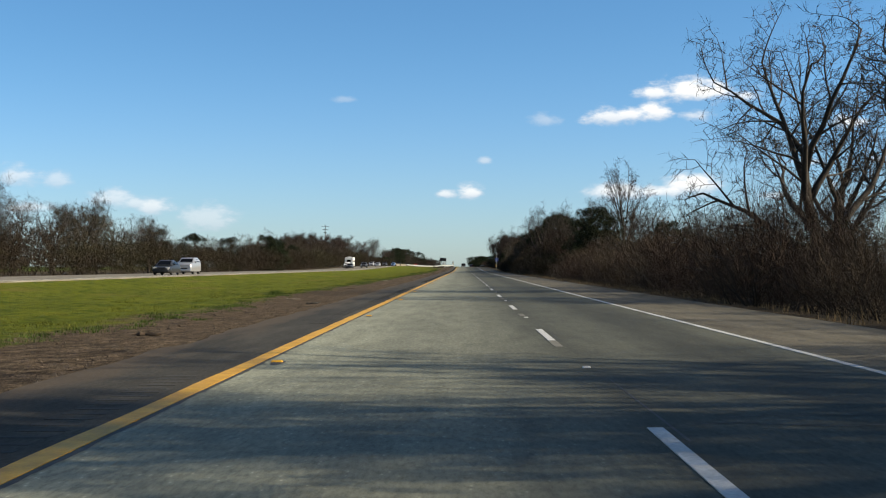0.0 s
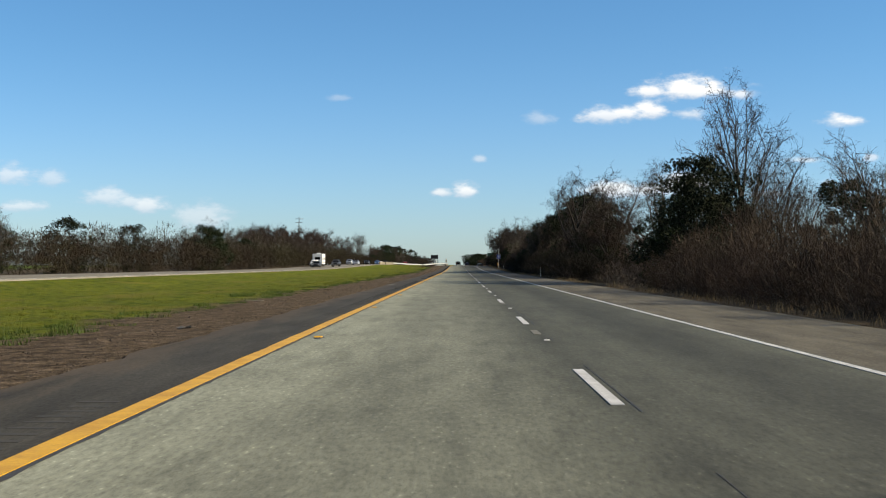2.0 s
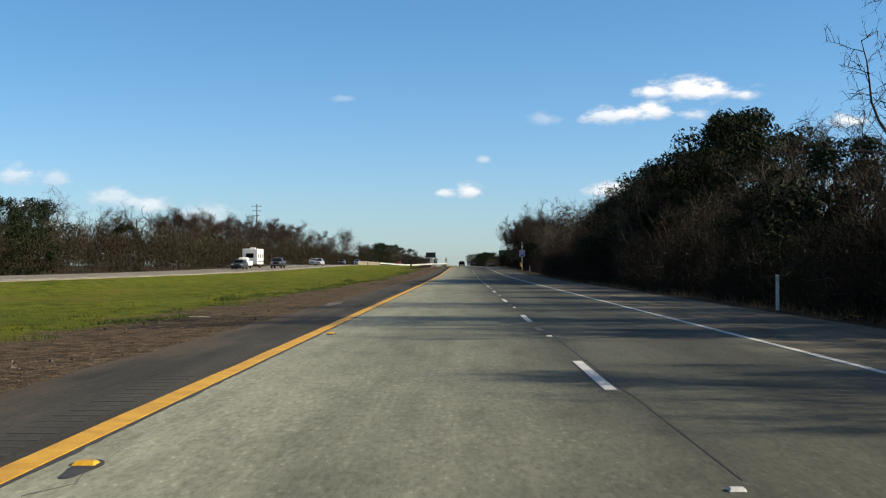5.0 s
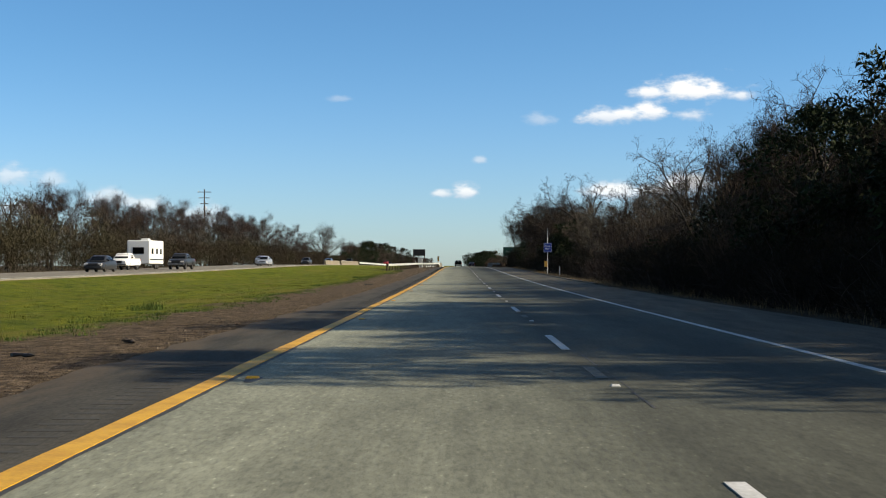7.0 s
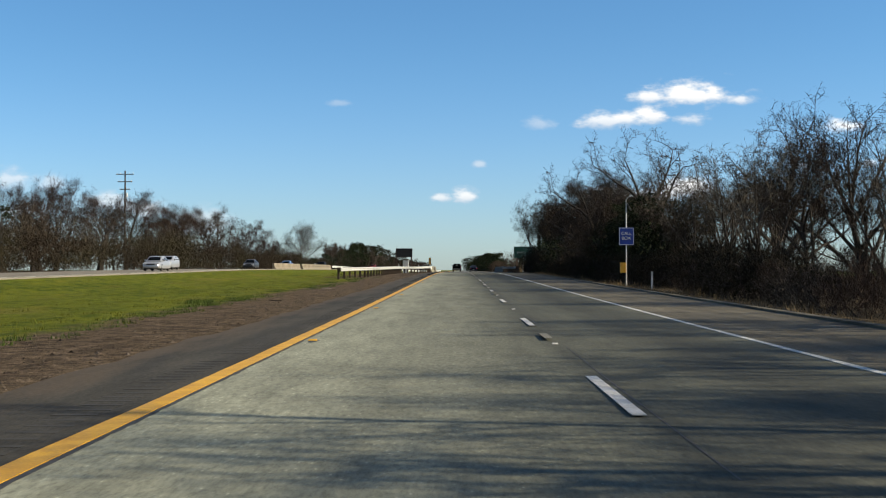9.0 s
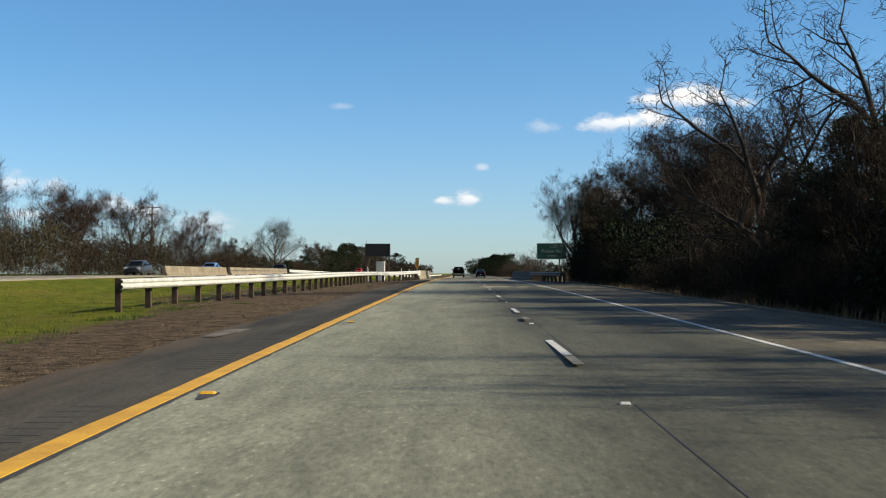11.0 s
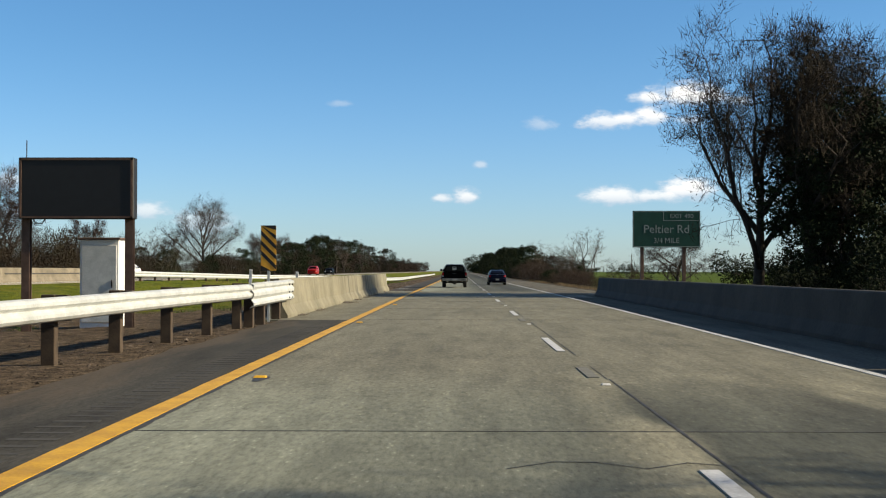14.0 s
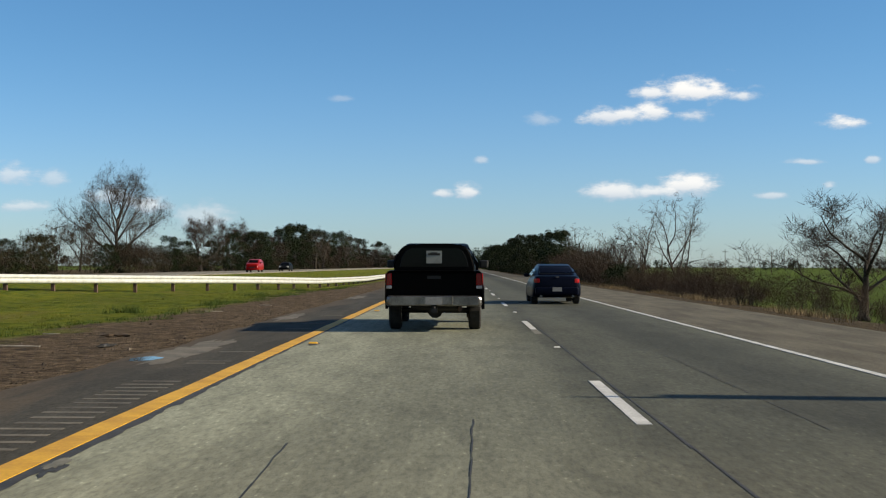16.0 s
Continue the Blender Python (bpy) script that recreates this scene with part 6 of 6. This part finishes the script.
def pickup(label, mat, at, turn=0.0, shell=True, group="", trim=None, name="pickup_truck"):
    """Compact pickup, 1.83 m wide, rear at y = 0."""
    root = thing(name, label, "pickup", at, turn, group)
    w = .915
    loft([ring(0.0, w * .97, w * .95, .52, 1.12, .05), ring(.06, w, w * .97, .50, 1.14, .06), ring(2.1, w, w * .97, .46, 1.14, .06), ring(2.14, w, w * .97, .46, 1.14, .06)]).link("bed", mat, root, smooth=0.7)
    loft([ring(2.17, w, w * .97, .42, 1.12), ring(4.1, w, w * .97, .42, 1.08), ring(5.0, w * .97, w * .9, .42, 1.02), ring(5.35, w * .86, w * .8, .48, .92)]).link("body", mat, root, smooth=0.7)
    loft([ring(2.2, w * .93, w * .76, 1.02, 1.60, .08), ring(2.5, w * .93, w * .74, 1.02, 1.66, .08), ring(3.4, w * .93, w * .74, 1.02, 1.65, .08), ring(4.15, w * .9, w * .82, 1.0, 1.10, .06)]).link("cab", mat, root, smooth=0.7)
    panel([(-.58, 3.5, 1.575), (.58, 3.5, 1.575), (.66, 4.05, 1.175), (-.66, 4.05, 1.175)], .03).link("windscreen", GLASS, root)
    if shell:
        def hoop(y, k, top):
            half = [(.75, 1.12), (.752, 1.22), (.725, 1.36), (.68, 1.50), (.635, 1.585), (.58, 1.645), (.51, 1.68), (.40, 1.698), (.2, 1.71)]
            half = [(x * k, 1.12 + (z - 1.12) * top * .88) for x, z in half]
            return [(x, y, z) for x, z in half + [(-x, z) for x, z in reversed(half)]]

        loft([hoop(-.005, .97, .965), hoop(.02, .995, .99), hoop(.1, 1.0, 1.0), hoop(1.1, 1.03, 1.02), hoop(2.1, 1.06, 1.02), hoop(2.14, 1.05, 1.0)]).link("camper_shell", mat, root, smooth=0.7)
        bevelled(Mesh().add([(x, y, z) for y in (-.016, .03) for x, z in ((-.64, 1.20), (.64, 1.20), (.60, 1.38), (.53, 1.505), (.42, 1.555), (-.42, 1.555), (-.53, 1.505), (-.60, 1.38))],
                            [tuple(range(8)), tuple(range(15, 7, -1))] + [(k, k + 8, (k + 1) % 8 + 8, (k + 1) % 8) for k in range(8)]), .006, 1).link("shell_window", GLASS, root, "dark rear glass of the camper shell")
        st = Mesh().box(-.145, .145, -.024, -.017, 1.27, 1.505).link("sticker", STICKER, root, "pale rectangular sticker with a dark band")
        Mesh().box(-.11, .11, -.028, -.0245, 1.42, 1.46).box(-.06, .06, -.028, -.0245, 1.46, 1.475).link("sticker_band", BLACK, st)
        for sd_ in (-1, 1):
            panel([(sd_ * .772, .4, 1.26), (sd_ * .785, 1.8, 1.26), (sd_ * .73, 1.75, 1.45), (sd_ * .72, .45, 1.45)][::sd_], .012).link("side_window", GLASS, root)
    else:
        panel([(.55, 2.19, 1.15), (-.55, 2.19, 1.15), (-.55, 2.24, 1.52), (.55, 2.24, 1.52)], .02).link("rear_window", GLASS, root)
    bevelled(Mesh().box(-.78, .78, -.018, .02, .60, 1.10), .03, 2).link("tailgate", mat, root)
    Mesh().box(-.13, .13, -.034, -.019, .98, 1.04).link("tailgate_handle", BLACK, root)
    for sd_ in (-1, 1):
        panel([(sd_ * w * .925, 2.55, 1.12), (sd_ * w * .925, 3.7, 1.12), (sd_ * w * .82, 3.4, 1.5), (sd_ * w * .82, 2.6, 1.5)][::sd_], .012).link("side_window", GLASS, root)
        tl = bevelled(Mesh().box(sd_ * .845 - .065, sd_ * .845 + .065, -.03, .12, .86, 1.09), .02, 2).link("tail_light", RED_LENS, root, "red tail lamp")
        bevelled(Mesh().box(sd_ * .845 - .063, sd_ * .845 + .063, -.032, .1, .80, .858), .012, 1).link("reversing_light", CLEAR_LENS, tl)
        bevelled(Mesh().box(sd_ * .62 - .16, sd_ * .62 + .16, 5.2, 5.38, .72, .88), .03, 2).link("headlight", CLEAR_LENS, root, "clear headlamp")
        bevelled(Mesh().box(sd_ * .99 - .095, sd_ * .99 + .095, 3.55, 3.68, 1.18, 1.35), .04, 3).link("wing_mirror", BLACK, root)
        for yw in (1.15, 4.45):
            wheel(root, sd_ * .77, yw, .36, .24)
            arch = Mesh()
            n = 12
            for k in range(n + 1):
                a = math.pi * k / n
                for rr, xx in ((.40, w - .02), (.40, w + .035), (.46, w + .035), (.46, w - .02)):
                    arch.v.append((sd_ * xx, yw + rr * math.cos(a), .40 + rr * math.sin(a)))
            for k in range(n):
                for s in range(4):
                    i, j = 4 * k + s, 4 * k + (s + 1) % 4
                    arch.f.append((i, j, j + 4, i + 4))
            arch.link("wheel_arch", mat, root)
        Mesh().box(sd_ * .74 - .13, sd_ * .74 + .13, 1.62, 1.64, .2, .5).link("mud_flap", RUBBER, root)
    bumper = loft([ring(-.17, .82, .82, .50, .65, .05), ring(-.13, .88, .88, .48, .67, .06), ring(.02, .90, .90, .48, .67, .06)], 2)
    bp = bumper.link("rear_bumper", trim or CHROME, root, "worn chrome step bumper")
    bevelled(Mesh().box(-.36, .36, -.18, -.15, .50, .665), .02, 1).link("plate_recess", CHROME, bp)
    Mesh().box(-.155, .155, -.195, -.183, .51, .65).link("number_plate", PLATE, root, "blank white plate")
    Mesh().box(-.06, .06, -.2, .2, .36, .44).tube([(0, -.19, .44), (0, -.19, .475)], .03, 8).link("tow_hitch", BLACK, root)
    Mesh().tube([(-.75, 1.15, .36), (.75, 1.15, .36)], .055, 8).tube([(0, 1.0, .36), (0, 1.3, .36)], .15, 10).link("rear_axle", BLACK, root)
    Mesh().tube([(.48, -.02, .42), (.48, 1.2, .42)], .045, 8).link("exhaust", RUST, root)
    bevelled(Mesh().box(-.45, .45, .3, .95, .38, .5), .04, 1).link("spare_carrier", BLACK, root)
    bevelled(Mesh().box(-.84, .84, 5.3, 5.46, .44, .62), .04, 2).link("front_bumper", trim or CHROME, root)
    Mesh().box(-.42, .42, 5.35, 5.40, .66, .9).link("grille", BLACK, root)
    return root


def trailer(at, turn):
    root = thing("travel_trailer", "white boxy travel trailer towed behind a white pickup", "trailer", at, turn, "oncoming traffic")
    bevelled(Mesh().box(-1.2, 1.2, 0, 6.2, .55, 3.05), .12, 3).link("body", WHITE_PAINT, root)
    for y in (.9, 2.6, 4.6):
        for sd_ in (-1, 1):
            bevelled(Mesh().box(sd_ * 1.2 - .015, sd_ * 1.2 + .015, y, y + .8, 1.6, 2.2), .01, 1).link("window", GLASS, root)
    bevelled(Mesh().box(-.6, .6, 6.19, 6.215, 1.6, 2.3), .01, 1).link("front_window", GLASS, root)
    for sd_ in (-1, 1):
        Mesh().box(sd_ * 1.205 - .012, sd_ * 1.205 + .012, .2, 6.0, .95, 1.1).link("stripe", GREY_PAINT, root)
        for y in (2.4, 3.3):
            wheel(root, sd_ * 1.05, y, .34, .22)
    Mesh().box(-.06, .06, 6.1, 7.3, .45, .57).link("drawbar", BLACK, root)
    bevelled(Mesh().box(-.4, .4, 2.6, 3.6, 3.05, 3.28), .06, 2).link("roof_vent", WHITE_PAINT, root)


pickup("black compact pickup with camper shell and chrome bumper", DARK_PAINT, (-.34, 566.0, rise(568) + 0.004))
sedan("dark navy sedan with red tail lamps in the outer lane", BLUE_BLACK, (3.27, 583.4, rise(585) + 0.004), group="", name="sedan", length=4.4, width=1.62, top=1.31)


def oncoming(kind, label, mat, x, y, **kw):
    kind(label, mat, (x, y, opp_z(y) + 0.004), 180, group="oncoming traffic", **kw)


oncoming(sedan, "dark oncoming sedan in the inner lane", GREY_PAINT, -28.5, 128)
oncoming(sedan, "silver oncoming sport utility car", SILVER, -29.3, 141, length=4.6, width=1.85, top=1.75, suv=True, name="suv")
oncoming(sedan, "dark grey oncoming sedan ahead of the trailer", GREY_PAINT, -31.5, 354)
oncoming(pickup, "white oncoming pickup towing a trailer", WHITE_PAINT, -33.8, 371, shell=False)
trailer((-33.8, 379.8, opp_z(380) + 0.004), 180)
oncoming(pickup, "dark oncoming pickup truck", GREY_PAINT, -29.4, 377, shell=False)
oncoming(sedan, "silver oncoming sedan in the inner lane", SILVER, -29.2, 432)
oncoming(sedan, "silver oncoming hatchback in the outer lane", SILVER, -32.8, 452, length=4.3, top=1.55, suv=True, name="hatchback")
oncoming(sedan, "light blue oncoming sedan on the far bridge", LIGHT_BLUE, -29.2, 524)
oncoming(sedan, "dark grey oncoming car near the bridge", GREY_PAINT, -31.0, 498)
oncoming(sedan, "dark oncoming sport utility car", DARK_PAINT, -30.0, 585, suv=True, top=1.75, name="suv")
oncoming(sedan, "white oncoming car beyond the bridge", WHITE_PAINT, -33.0, 602)
oncoming(sedan, "red oncoming sport utility car", RED_PAINT, -27.5, 713, suv=True, top=1.7, name="suv")
oncoming(sedan, "black oncoming car behind a red one", DARK_PAINT, -27.8, 745)
